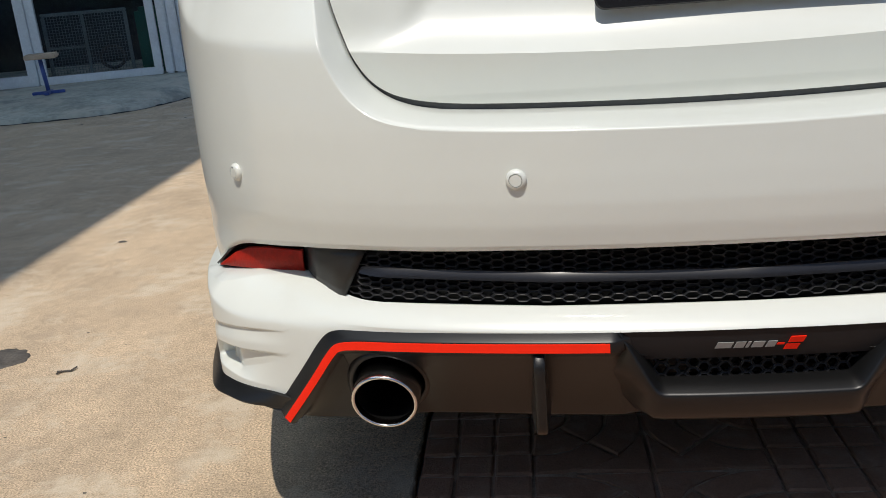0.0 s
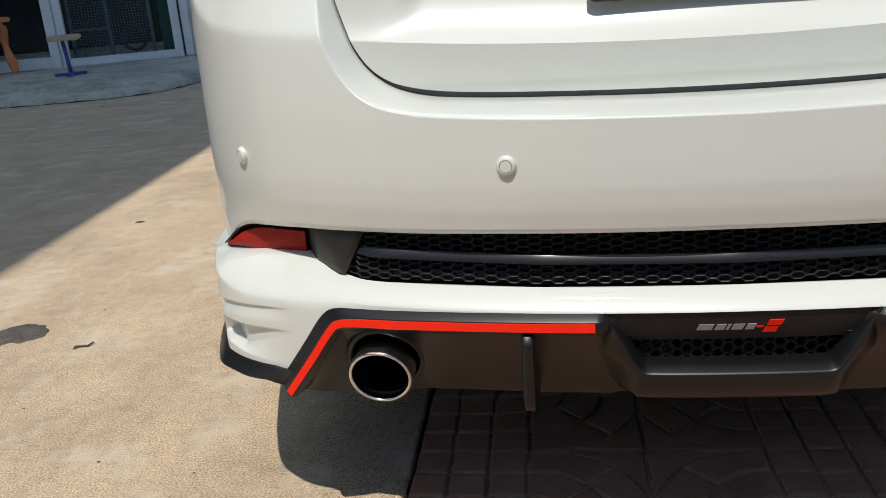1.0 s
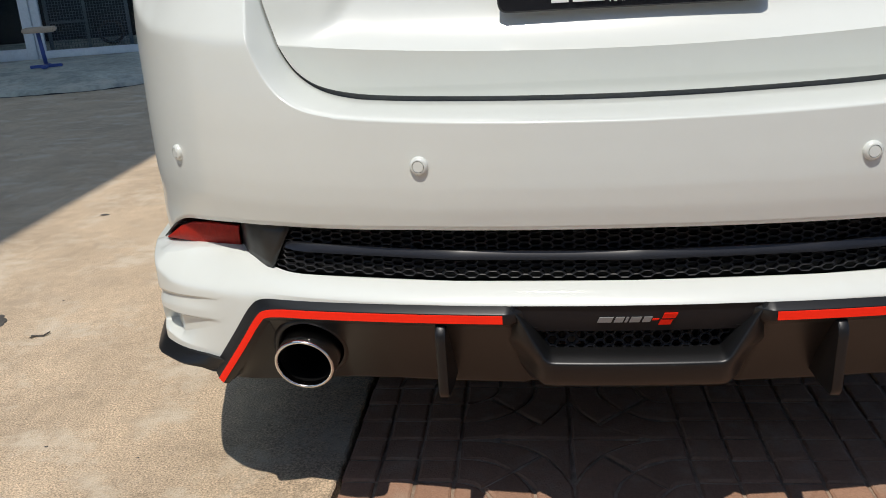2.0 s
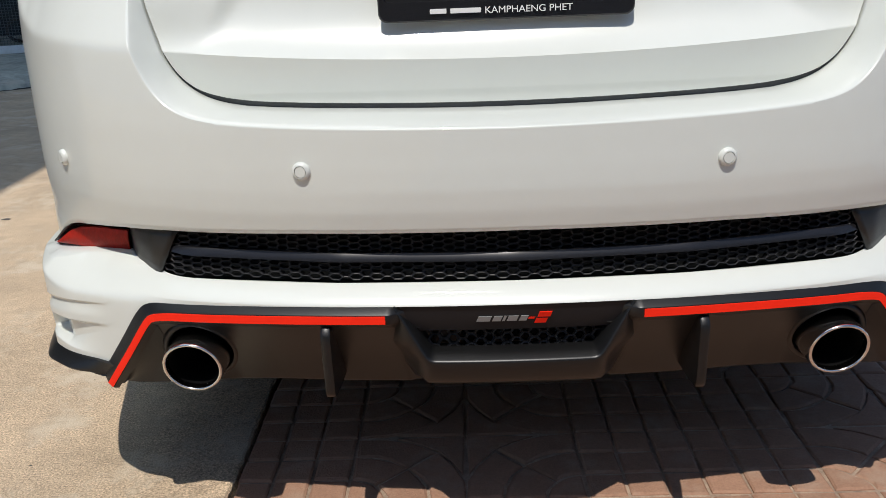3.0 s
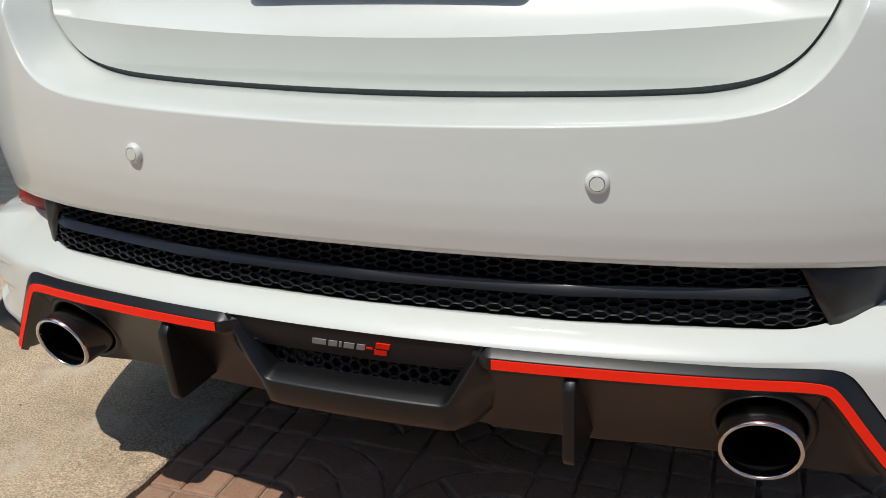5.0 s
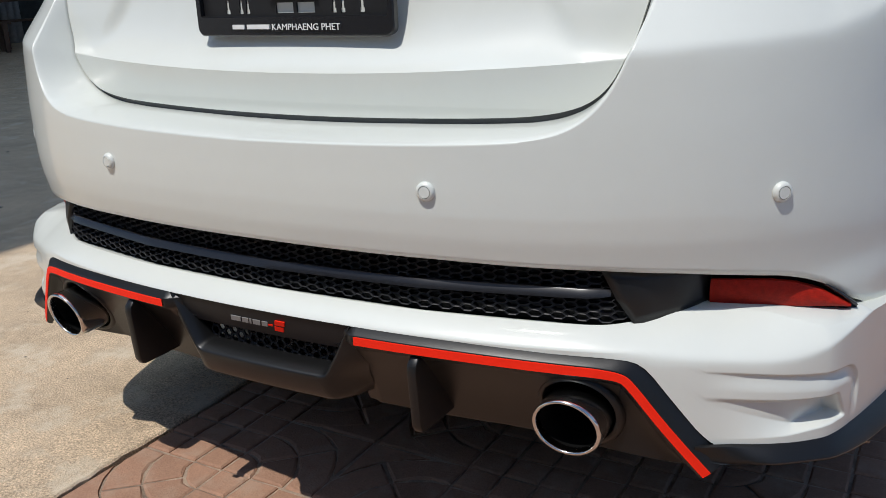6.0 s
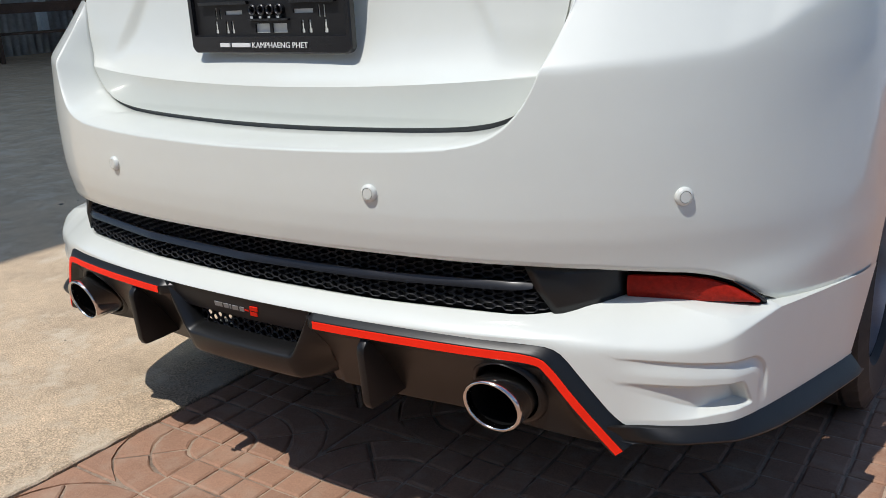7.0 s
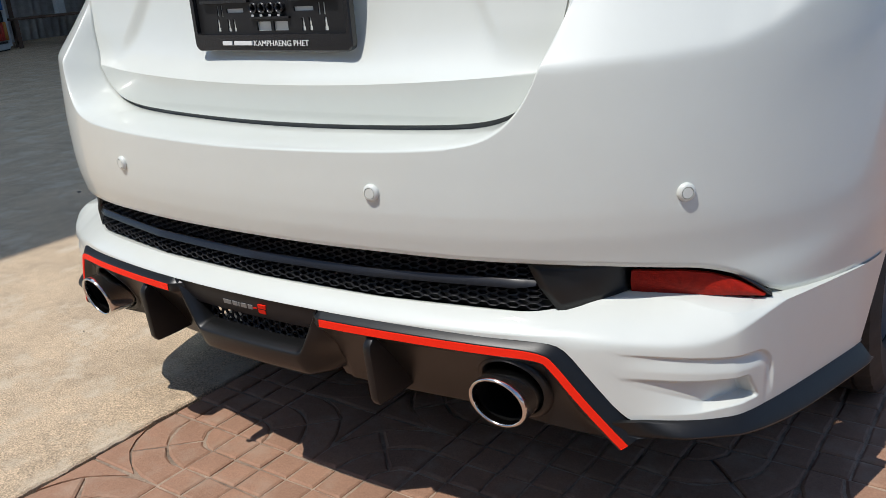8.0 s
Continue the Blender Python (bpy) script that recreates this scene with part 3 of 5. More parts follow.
def inward(path):
    res = []
    for i in range(len(path)):
        t = (path[min(i + 1, len(path) - 1)] - path[max(i - 1, 0)]).normalized()
        res.append(Vector((t.z, 0, -t.x)))
    return res


NORM = inward(EDGE)


def rim(off_top, off_side, push, sign):
    res = []
    for p, n in list(zip(EDGE, NORM))[:-1 if sign < 0 else None]:
        k = smooth(0.49, 0.57, p.x)
        q = p + n * lerp(off_top, off_side, k)
        res.append(Vector((sign * q.x, skirt_y(q.x) + push, q.z)))
    return res


TIP_X = {-1: -0.4739, 1: 0.4674}                # the exhaust tips, left and right
FOOT_X = [0.17, 0.35, 0.42, 0.52, 0.585, 0.62]  # the panel's lower edge: how deep it lies behind the skirt, and its height
FOOT_Y = [0.090, 0.086, 0.078, 0.038, 0.034, 0.034]
FOOT_Z = [0.2815, 0.2815, 0.2815, 0.2855, 0.2750, 0.271]


def panel_depth(x, z):
    """Depth of the diffuser's panel, which leans forward under the car."""
    foot = float(np.interp(x, FOOT_X, FOOT_Z))
    u = min(max((0.401 - z) / (0.401 - foot), 0.0), 1.0)
    return skirt_y(x) + lerp(0.012, float(np.interp(x, FOOT_X, FOOT_Y)), u) + 0.006 * math.sin(math.pi * u)


diffuser = new("diffuser")
diffuser.parent = car
diffuser["label"] = "matt black plastic diffuser with two fins"
diffuser.location.x = -0.0025
for sign in (-1, 1):
    rows = [rim(-0.004, -0.004, 0.030, sign), rim(-0.001, -0.001, 0.012, sign), rim(0.0005, 0.0005, 0.0085, sign), rim(0.0078, 0.0135, 0.0004, sign), rim(0.0088, 0.0146, -0.0008, sign), rim(0.0097, 0.0156, -0.0012, sign), rim(0.0228, 0.0280, -0.0012, sign), rim(0.025, 0.030, 0.0005, sign), rim(0.030, 0.035, 0.008, sign)]
    inner = rim(0.034, 0.038, 0.012, sign)
    inner = [Vector((p.x, p.y, max(p.z, 0.279))) for p in inner]
    n = len(inner)
    bottom = []
    for i, p in enumerate(inner):
        x = lerp(0.140, 0.616, smooth(0.0, 1.0, i / (n - 1)) * 0.35 + (i / (n - 1)) * 0.65)
        x = max(x, min(abs(p.x), 0.616) - 0.02)
        bottom.append(Vector((sign * x, skirt_y(x) + float(np.interp(x, FOOT_X, FOOT_Y)), float(np.interp(x, FOOT_X, FOOT_Z)))))
    for i in range(46):
        u = i / 45
        rows.append([Vector((lerp(a.x, b.x, u), lerp(a.y, b.y, u) + 0.006 * math.sin(math.pi * u), lerp(a.z, b.z, u))) for a, b in zip(inner, bottom)])
    rows.append([p + Vector((0, 0.006, -0.004)) for p in bottom])
    rows.append([p + Vector((0, 0.03, 0.002)) for p in bottom])
    # the panel runs on behind the scoop
    rows = [[Vector((sign * 0.132, r[0].y + (0.030 if i < 10 else 0.006), r[0].z)), Vector((r[0].x - sign * 0.006, r[0].y + 0.004, r[0].z))] + r for i, r in enumerate(rows)]
    v, f = grid(rows)
    panel = link("diffuser_panel", v, f, PLASTIC, diffuser, out=(0, -1, 0), flat_angle=40)
    bm = bmesh.new()
    bm.from_mesh(panel.data)
    hole = [q for q in bm.faces if math.hypot(q.calc_center_median().x - (0.0025 + TIP_X[sign]), q.calc_center_median().z - 0.3425) < 0.0505]
    bmesh.ops.delete(bm, geom=hole, context="FACES")
    for q in bm.verts:
        off = Vector((q.co.x - 0.0025 - TIP_X[sign], q.co.z - 0.3425))
        if q.is_boundary and off.length < 0.075:
            off *= 0.0525 / off.length
            q.co.x, q.co.z = off.x + 0.0025 + TIP_X[sign], off.y + 0.3425
    bm.to_mesh(panel.data)
    bm.free()
    # red stripe
    a, b = rim(0.0103, 0.0165, -0.0026, sign), rim(0.0220, 0.0268, -0.0026, sign)
    a2, b2 = rim(0.0101, 0.0163, 0.0005, sign), rim(0.0222, 0.0270, 0.0005, sign)
    start = 1
    v, f = grid([r[start:] for r in (a2, a, b, b2)])
    link("red_stripe", v, f, RED, diffuser, "bright red trim stripe", out=(0, -1, 0), smooth=False)
    # fin: a blade whose root spreads towards its foot
    rings = []
    for i in range(13):
        u = i / 12
        z = lerp(0.4085, 0.2965, u)
        front = float(np.interp(z, [0.2965, 0.300, 0.330, 0.3925, 0.4000, 0.4085], [0.0150, 0.0100, 0.0075, 0.0030, 0.0055, 0.0150]))
        root, back = lerp(0.0080, 0.0112, u), lerp(0.0085, 0.0165, u)
        loop = [(-back, 0.135), (-root, 0.052), (-0.0078, front + 0.006), (-0.0066, front + 0.0012), (-0.0045, front), (0.0045, front), (0.0066, front + 0.0012), (0.0078, front + 0.006), (root, 0.052), (back, 0.135)]
        rings.append([Vector((sign * 0.266 + px, py, z + 0.006 * smooth(0.03, 0.12, py) * u)) for px, py in loop])
    rings = [[Vector((lerp(p.x, sign * 0.266, 0.3), p.y + 0.002, p.z + 0.002)) for p in rings[0]]] + rings + [[Vector((lerp(p.x, sign * 0.266, 0.35), p.y + 0.004, p.z - 0.002)) for p in rings[-1]], [Vector((sign * 0.266, max(p.y, 0.03), p.z)) for p in rings[-1]]]
    v, f = grid(rings, True)
    link("fin", v, f, PLASTIC, diffuser, flat_angle=38)

# centre scoop: panel, frame, net
def scoop_lift(x):
    return 0.20 * x * x


U = rounded([(-0.168, 0.0, 0.4368), (-0.164, 0.0, 0.428), (-0.157, 0.0, 0.416), (-0.132, 0.0, 0.369), (-0.1215, 0.0, 0.3522), (-0.108, 0.0, 0.3512), (0.0, 0.0, 0.3512), (0.108, 0.0, 0.3512), (0.1215, 0.0, 0.3522), (0.132, 0.0, 0.369), (0.157, 0.0, 0.416), (0.164, 0.0, 0.428), (0.168, 0.0, 0.4368)], 2)
U = dense(U, 0.006)
U_OUT = []
for i in range(len(U)):
    t_ = (U[min(i + 2, len(U) - 1)] - U[max(i - 2, 0)]).normalized()
    U_OUT.append(Vector((t_.z, 0, -t_.x)))


def u_row(d, under, side):
    """The scoop's mouth moved outwards by d; its depth follows one profile below it and another at its sides."""
    res = []
    for p, n in zip(U, U_OUT):
        low = 1 - 0.88 * smooth(0.385, 0.425, p.z) if d > 0 else 1.0
        e = d * low
        if d > 0 and n.z < -0.05:
            e = min(e, (p.z - lerp(0.3095, 0.2835, smooth(0.25, 0.9, abs(n.x)))) / -n.z)
        q = p + n * e
        k = smooth(0.25, 0.9, abs(n.x))
        front = 0.0025 + scoop_lift(q.x)
        beside = lerp(front, panel_depth(abs(q.x), q.z) + 0.006, side) if side >= 0 else front - 0.024 * side
        res.append(Vector((q.x, lerp(under + scoop_lift(q.x), beside, k), q.z)))
    return res


rows = [u_row(-0.0098, 0.048, -2.0), u_row(-0.0098, 0.0225, -0.85), u_row(-0.0062, 0.0140, -0.5), u_row(-0.0025, 0.0055, -0.12), u_row(-0.0008, 0.0032, -0.02), u_row(0.0008, 0.0024, 0.0), u_row(0.0030, 0.0022, 0.02), u_row(0.009, 0.0032, 0.12), u_row(0.018, 0.0062, 0.36), u_row(0.028, 0.0105, 0.66), u_row(0.036, 0.0150, 0.86), u_row(0.042, 0.0200, 0.97), u_row(0.050, 0.0300, 1.1), u_row(0.056, 0.060, 1.5)]
v, f = grid(rows)
link("scoop_frame", v, f, PLASTIC, diffuser, out=(0, -1, 0), flat_angle=55)
xs = [-1 + i / 8 for i in range(17)]
rows = [[Vector((x * 0.167, 0.024 + scoop_lift(x * 0.167), 0.4400)) for x in xs], [Vector((x * 0.166, 0.0078 + scoop_lift(x * 0.166), 0.4375)) for x in xs], [Vector((x * 0.157, 0.012 + scoop_lift(x * 0.157), 0.415)) for x in xs], [Vector((x * 0.142, 0.022 + scoop_lift(x * 0.139), 0.393)) for x in xs], [Vector((x * 0.139, 0.050 + scoop_lift(x * 0.139), 0.392)) for x in xs]]
v, f = grid(rows)
link("scoop_panel", v, f, PANEL, diffuser, "smooth black name panel", out=(0, -1, 0), flat_angle=40)


def in_scoop(x, z):
    return abs(x) < lerp(0.116, 0.146, (z - 0.363) / 0.032) and 0.352 < z < 0.400


v, f = hex_net((-0.151, 0.152), (0.3505, 0.402), 0.0260, 0.0150, 0.0018, in_scoop, lambda x: 0.038 + scoop_lift(x), 0.0018)
# dark plate added behind most of the net, hiding the sunlit ground beyond
xs = [lerp(-0.072, 0.165, i / 16) for i in range(17)]
pv, pf = grid([[Vector((x, 0.066 + scoop_lift(x), z)) for x in xs] for z in (0.335, 0.415)])
link("scoop_backing", pv, pf, DARK, diffuser, out=(0, -1, 0), thick=0.003)
link("scoop_honeycomb", v, f, NET, diffuser, out=(0, -1, 0), smooth=False)


# emblem on the panel: plain slanted blocks
def panel_y(z):
    return lerp(0.004, 0.022, (0.4385 - z) / 0.0455)


def emblem_block(x0, x1, z0, z1, mat, slant=0.35, label=""):
    poly = [(x0 + slant * (z0 - 0.413), z0), (x1 + slant * (z0 - 0.413), z0), (x1 + slant * (z1 - 0.413), z1), (x0 + slant * (z1 - 0.413), z1)]
    n = 4
    vs = [Vector((x, panel_y(z) + scoop_lift(x) - 0.0022, z)) for x, z in poly] + [Vector((x, panel_y(z) + scoop_lift(x) + 0.001, z)) for x, z in poly]
    link("emblem_bar", vs, [(0, 1, 2, 3), (7, 6, 5, 4)] + [(i, (i + 1) % 4, 4 + (i + 1) % 4, 4 + i) for i in range(4)], mat, diffuser, label, smooth=False)


Z0, Z1 = 0.4085, 0.4185
for a, b in ((-0.0510, -0.0325), (-0.0290, -0.0175), (-0.0150, -0.0115), (-0.0085, 0.0050), (0.0085, 0.0190)):
    emblem_block(a, b, Z0 + 0.0005, Z1 - 0.0005, GREYINK)
emblem_block(0.0205, 0.0290, 0.4120, 0.4150, RED)
for a, b, z0, z1 in ((0.0325, 0.0500, 0.4150, 0.4235), (0.0320, 0.0480, 0.4040, 0.4125)):
    emblem_block(a, b, z0, z1, RED, 0.35)

# ---- corner splitter under the skirt ----
for sign in (-1, 1):
    s0, s1 = skirt_s(0.614), S_ARCH
    prof = [(-0.006, 0.003), (-0.001, 0.0015), (0.003, -0.001), (0.0180, -0.020), (0.0200, -0.025), (0.0180, -0.029), (0.000, -0.0365), (-0.06, -0.035)]
    rows = []
    for outw, dz in prof:
        row = []
        for i in range(61):
            s = lerp(skirt_s(0.645) if dz < -0.03 else s0, s1, i / 60)
            x, y = skirt_plan(s)
            x2, y2 = skirt_plan(s + 0.004)
            t = Vector((x2 - x, y2 - y, 0)).normalized()
            nrm = Vector((t.y, -t.x, 0))
            zt = float(np.interp(y, [0.12, 0.55], [0.313, 0.295]))
            grow = lerp(-0.4, 0.75, smooth(0.0, 0.20, i / 60)) + 0.35 * smooth(0.25, 0.7, i / 60) if outw > 0 else 1.0
            keen = 0.002 * max(0.0, -2 * nrm.x * nrm.y) ** 3 if dz < -0.01 and outw > 0 else 0.0     # a keener corner below
            p = Vector((x, y, zt + dz * lerp(0.66, 1.0, smooth(0.22, 0.52, i / 60)))) + nrm * (outw * grow + keen)
            if i == 60:
                p += Vector((0, 0.012 * (1 if dz < -0.02 else 0), 0))
            row.append(Vector((sign * p.x, p.y, p.z)))
        rows.append(row)
    cap = [r[-1] + Vector((-sign * 0.03, 0.004, 0)) for r in rows]
    rows = [r + [c] for r, c in zip(rows, cap)]
    v, f = grid(rows)
    link("corner_splitter", v, f, PLASTIC, car, "black corner splitter", out=(sign * 0.6, -1, 0), flat_angle=35)

# ---- exhaust tips ----
def slashed(v, shear, turn):
    """The mouth cut aslant, its upper lip and inner side standing further out."""
    return [Vector((a.x, a.y + (turn * a.x - shear * a.z) * (1 - smooth(0.03, 0.07, a.y)), a.z)) for a in v]


for sign, at_x in TIP_X.items():
    pipe = new("exhaust_tip")
    pipe.parent = car
    pipe["label"] = "round polished steel exhaust tip, sooty inside"
    pipe.location = (at_x, 0.0400, 0.3385)
    cut, turn = math.tan(radians(13)), sign * math.tan(radians(3.7))
    v, f = turned([(0.0388, 0.030), (0.0388, 0.001), (0.0391, -0.0018), (0.0402, -0.0037), (0.0416, -0.0046), (0.0433, -0.0039), (0.0444, -0.0022), (0.0450, 0.0005), (0.0452, 0.006), (0.0452, 0.016), (0.0448, 0.050), (0.044, 0.16)], 72, 1.0, 0.955)
    link("tip_shell", slashed(v, cut, turn), f, CHROME, pipe, flat_angle=60)
    v, f = turned([(0.0389, 0.008), (0.0385, 0.02), (0.037, 0.12), (0.0, 0.125)], 48, 1.0, 0.955)
    link("tip_bore", slashed(v, cut, turn), f, SOOT, pipe, "black sooted bore")
    v, f = turned([(0.0475, 0.120), (0.0478, 0.052), (0.0484, 0.0410), (0.0496, 0.0370), (0.0516, 0.0360), (0.0545, 0.0375), (0.0585, 0.0430), (0.0640, 0.064), (0.0650, 0.085)], 64)
    link("tip_surround", [Vector((a.x, a.y - 0.0395 - 0.0400 - 0.16 * max(0.0, sign * a.x) + panel_depth(abs(at_x + a.x), 0.3425 + a.z), a.z + 0.004)) for a in v], f, PLASTIC, pipe, "moulded black surround")

# ---- unseen liner behind skirt and bumper, added to stop sun leaking through ----
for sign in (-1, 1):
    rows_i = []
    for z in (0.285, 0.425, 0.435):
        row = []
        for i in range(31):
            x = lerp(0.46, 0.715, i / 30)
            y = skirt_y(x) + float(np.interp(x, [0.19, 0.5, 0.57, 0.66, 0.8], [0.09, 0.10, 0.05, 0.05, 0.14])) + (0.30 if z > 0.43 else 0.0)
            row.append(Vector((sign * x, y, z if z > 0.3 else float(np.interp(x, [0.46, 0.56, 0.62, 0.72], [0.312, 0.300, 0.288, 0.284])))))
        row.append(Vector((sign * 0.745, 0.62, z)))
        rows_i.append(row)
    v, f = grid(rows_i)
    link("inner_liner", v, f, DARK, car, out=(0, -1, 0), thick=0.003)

# ---- number plate holder ----
holder = new("plate_holder")
holder.parent = car
holder["label"] = "empty black plastic number plate holder"
PY = 0.140


def plate_lift(x):
    return 0.10 * x * x


def slab_part(name, x0, x1, z0, z1, y0, y1, mat, label="", bevel=0.0):
    bm = box_bm((x0, y0, z0), (x1, y1, z1), bevel)
    return part(name, bm, mat, holder, label)


def holder_frame():
    """The rim with rounded corners: a band of four loops."""
    def ring(hw, z0, z1, r, y):
        pts = []
        for cx, cz, a0 in ((hw - r, z1 - r, 0), (-hw + r, z1 - r, 90), (-hw + r, z0 + r, 180), (hw - r, z0 + r, 270)):
            for k in range(7):
                a = radians(a0 + 15 * k)
                pts.append(Vector((cx + r * math.cos(a), y + plate_lift(cx), cz + r * math.sin(a))))
        return pts
    rows = [ring(0.1775, 0.8115, 0.992, 0.012, PY + 0.013), ring(0.1785, 0.8105, 0.993, 0.013, PY + 0.002), ring(0.1765, 0.8125, 0.991, 0.012, PY), ring(0.1690, 0.8375, 0.984, 0.004, PY), ring(0.1685, 0.8385, 0.983, 0.004, PY + 0.009)]
    v, f = grid(rows, True)
    return link("holder_frame", v, f, GLOSS, holder, out=(0, -1, 0), flat_angle=30)


holder_frame()
# back plate, pierced by slots; a white pad added behind them stands in for the lid
SLOTS = [(-0.095, -0.054, 0.8725, 0.8790), (0.060, 0.101, 0.8725, 0.8790), (-0.026, 0.006, 0.8430, 0.8575), (0.012, 0.044, 0.8430, 0.8575)]
for sx_ in (-0.117, -0.107, 0.113, 0.123):
    SLOTS.append((sx_ - 0.0018, sx_ + 0.0018, 0.8660, 0.8840))
for sx_ in (-0.119, -0.093, -0.080, 0.077, 0.092, 0.124):
    SLOTS.append((sx_ - 0.0019, sx_ + 0.0019, 0.8420, 0.8620))
for i, (a, b, c, d) in enumerate(SLOTS[:]):
    if d - c > 0.015 and b - a < 0.01 and c < 0.85:
        SLOTS[i] = (a - 0.0007, b + 0.0007, c, c + 0.020)
        SLOTS.append((a - 0.0022, b + 0.0022, c + 0.0006, c + 0.0065))
xs = sorted({-0.1686, 0.1686, *[round(v, 4) for s in SLOTS for v in s[:2]]})
zs = sorted({0.838, 0.984, *[round(v, 4) for s in SLOTS for v in s[2:]]})
verts, faces, index = [], [], {}
for i in range(len(xs) - 1):
    for j in range(len(zs) - 1):
        mx, mz = (xs[i] + xs[i + 1]) / 2, (zs[j] + zs[j + 1]) / 2
        if any(a < mx < b and c < mz < d for a, b, c, d in SLOTS):
            continue
        ids = []
        for x, z in ((xs[i], zs[j]), (xs[i + 1], zs[j]), (xs[i + 1], zs[j + 1]), (xs[i], zs[j + 1])):
            if (x, z) not in index:
                index[(x, z)] = len(verts)
                verts.append(Vector((x, PY + 0.008 + plate_lift(x), z)))
            ids.append(index[(x, z)])
        faces.append(tuple(ids))
link("holder_back", verts, faces, HOLD, holder, thick=0.003, out=(0, -1, 0), smooth=False)
# added close behind the slots so that sunlit white shows through them
part("plate_pad", box_bm((-0.160, PY + 0.0114, 0.8395), (0.160, PY + 0.034, 0.980), 0.003), PAINT, car, "white stand-in for the lid behind the plate holder")
slab_part("holder_rib", -0.150, -0.036, 0.8885, 0.8935, PY + 0.001, PY + 0.009, GLOSS)
slab_part("holder_rib", 0.056, 0.150, 0.8885, 0.8935, PY + 0.001, PY + 0.009, GLOSS)
slab_part("holder_rib", -0.036, 0.052, 0.8620, 0.8655, PY + 0.002, PY + 0.009, GLOSS)
for x in (-0.028, -0.0085, 0.011, 0.0305):
    v, f = turned([(0.0085, 0.010), (0.0088, 0.0), (0.0070, -0.0015), (0.0052, 0.0), (0.0048, 0.008)], 24)
    link("holder_boss", [a + Vector((x + 0.004, PY + 0.001, 0.8795)) for a in v], f, GLOSS, holder, flat_angle=50)
    slab_part("holder_pin", x + 0.0005, x + 0.0060, 0.8660, 0.8695, PY, PY + 0.006, CHROME)

# place name on the lower rim; the dealer's marks beside it stay plain bars
font_curve = bpy.data.curves.new("place_name", "FONT")
font_curve.body = "KAMPHAENG PHET"
font_curve.size, font_curve.extrude = 0.0115, 0.0004
tmp = bpy.data.objects.new("place_name", font_curve)
scene.collection.objects.link(tmp)
bpy.context.view_layer.update()
word = bpy.data.meshes.new_from_object(tmp.evaluated_get(bpy.context.evaluated_depsgraph_get()))
bpy.data.objects.remove(tmp)
bx = [v.co.x for v in word.vertices]
by = [v.co.y for v in word.vertices]
TX0, TX1, TZ0, TZ1 = -0.0290, 0.0920, 0.8195, 0.8285
for v in word.vertices:
    x = TX0 + (v.co.x - min(bx)) / (max(bx) - min(bx)) * (TX1 - TX0)
    z = TZ0 + (v.co.y - min(by)) / (max(by) - min(by)) * (TZ1 - TZ0)
    v.co = (x, PY - 0.0008 - v.co.z + plate_lift(x), z)
word.materials.clear()
word.materials.append(INK)
letters = new("lettering", word)
letters.parent = holder
letters["label"] = "raised white letters"
for x0, x1 in ((-0.1060, -0.0830), (-0.0775, -0.0350)):
    slab_part("print_bar", x0, x1, TZ0 + 0.0012, TZ1 - 0.0012, PY - 0.0010 + plate_lift(x0), PY + 0.004, INK, "white printed bar", 0.0004)


# ---- the rest of the body ----
def side_low(y):
    return max(0.225, arch_z(y, AXLE), arch_z(y, AXLE_FRONT))


for sign in (-1, 1):
    ys = [0.80 + i * 0.035 for i in range(98)]
    rows = []
    for j in range(15):
        row = []
        for y in ys:
            zl = side_low(y)
            z = lerp(zl, 0.93 + 0.02 * smooth(0.8, 2.0, y), j / 14)
            nose = 0.55 * smooth(3.55, 4.25, y) ** 2 * 0.45
            x = float(np.interp(z, [0.2, 0.44, 0.60, 0.80, 0.95], [0.835, 0.846, 0.8475, 0.8475, 0.825])) - nose
            row.append(Vector((sign * x, y, z)))
        rows.append(row)
    v, f = grid(rows)
    link("side_panel", v, f, PAINT, car, "pearl white body side", out=(sign, 0, 0), thick=0.003)
    # tail lamp, wrapping the corner above the bumper
    rows = []
    for i in range(31):
        u = i / 30
        s = lerp(s_of_x(0.513), s_of_depth(0.42), u)
        zt = lerp(0.935, 1.01, smooth(0, 0.4, u))
        rows.append([skin(sign * s, 0.906) + Vector((0, 0.012, 0)), skin(sign * s, 0.908), skin(sign * s, lerp(0.908, zt, 0.5)) + Vector((0, -0.004, 0)), skin(sign * s, zt), skin(sign * s, zt) + Vector((0, 0.03, 0.002))])
    v, f = grid(rows)
    link("tail_lamp", v, f, LENS, car, "red wraparound tail lamp", out=(0, -1, 0))

# upper shell: boot deck, cabin, bonnet
STATIONS = [(0.34, 1.045, 0.60, 0.64), (0.52, 1.06, 0.62, 0.785), (0.74, 1.075, 0.60, 0.82), (1.05, 1.26, 0.56, 0.825), (1.40, 1.41, 0.52, 0.825), (1.80, 1.455, 0.53, 0.825), (2.30, 1.46, 0.54, 0.825), (2.65, 1.41, 0.55, 0.825), (3.00, 1.20, 0.60, 0.82), (3.32, 0.985, 0.66, 0.81), (3.70, 0.93, 0.60, 0.78), (4.02, 0.86, 0.48, 0.68), (4.24, 0.70, 0.40, 0.56)]
rows = []
for y, zt, hw, bw in STATIONS:
    zb = min(0.95, zt - 0.05)
    row = []
    for k in range(25):
        t = -1 + k / 12
        a = abs(t)
        if a < 0.6:
            x, z = hw * a / 0.6, zt - 0.035 * (a / 0.6) ** 3
        else:
            w = (a - 0.6) / 0.4
            x, z = lerp(hw, bw, w ** 0.8), lerp(zt - 0.035, zb, w)
        row.append(Vector((math.copysign(x, t), y, z)))
    rows.append(row)
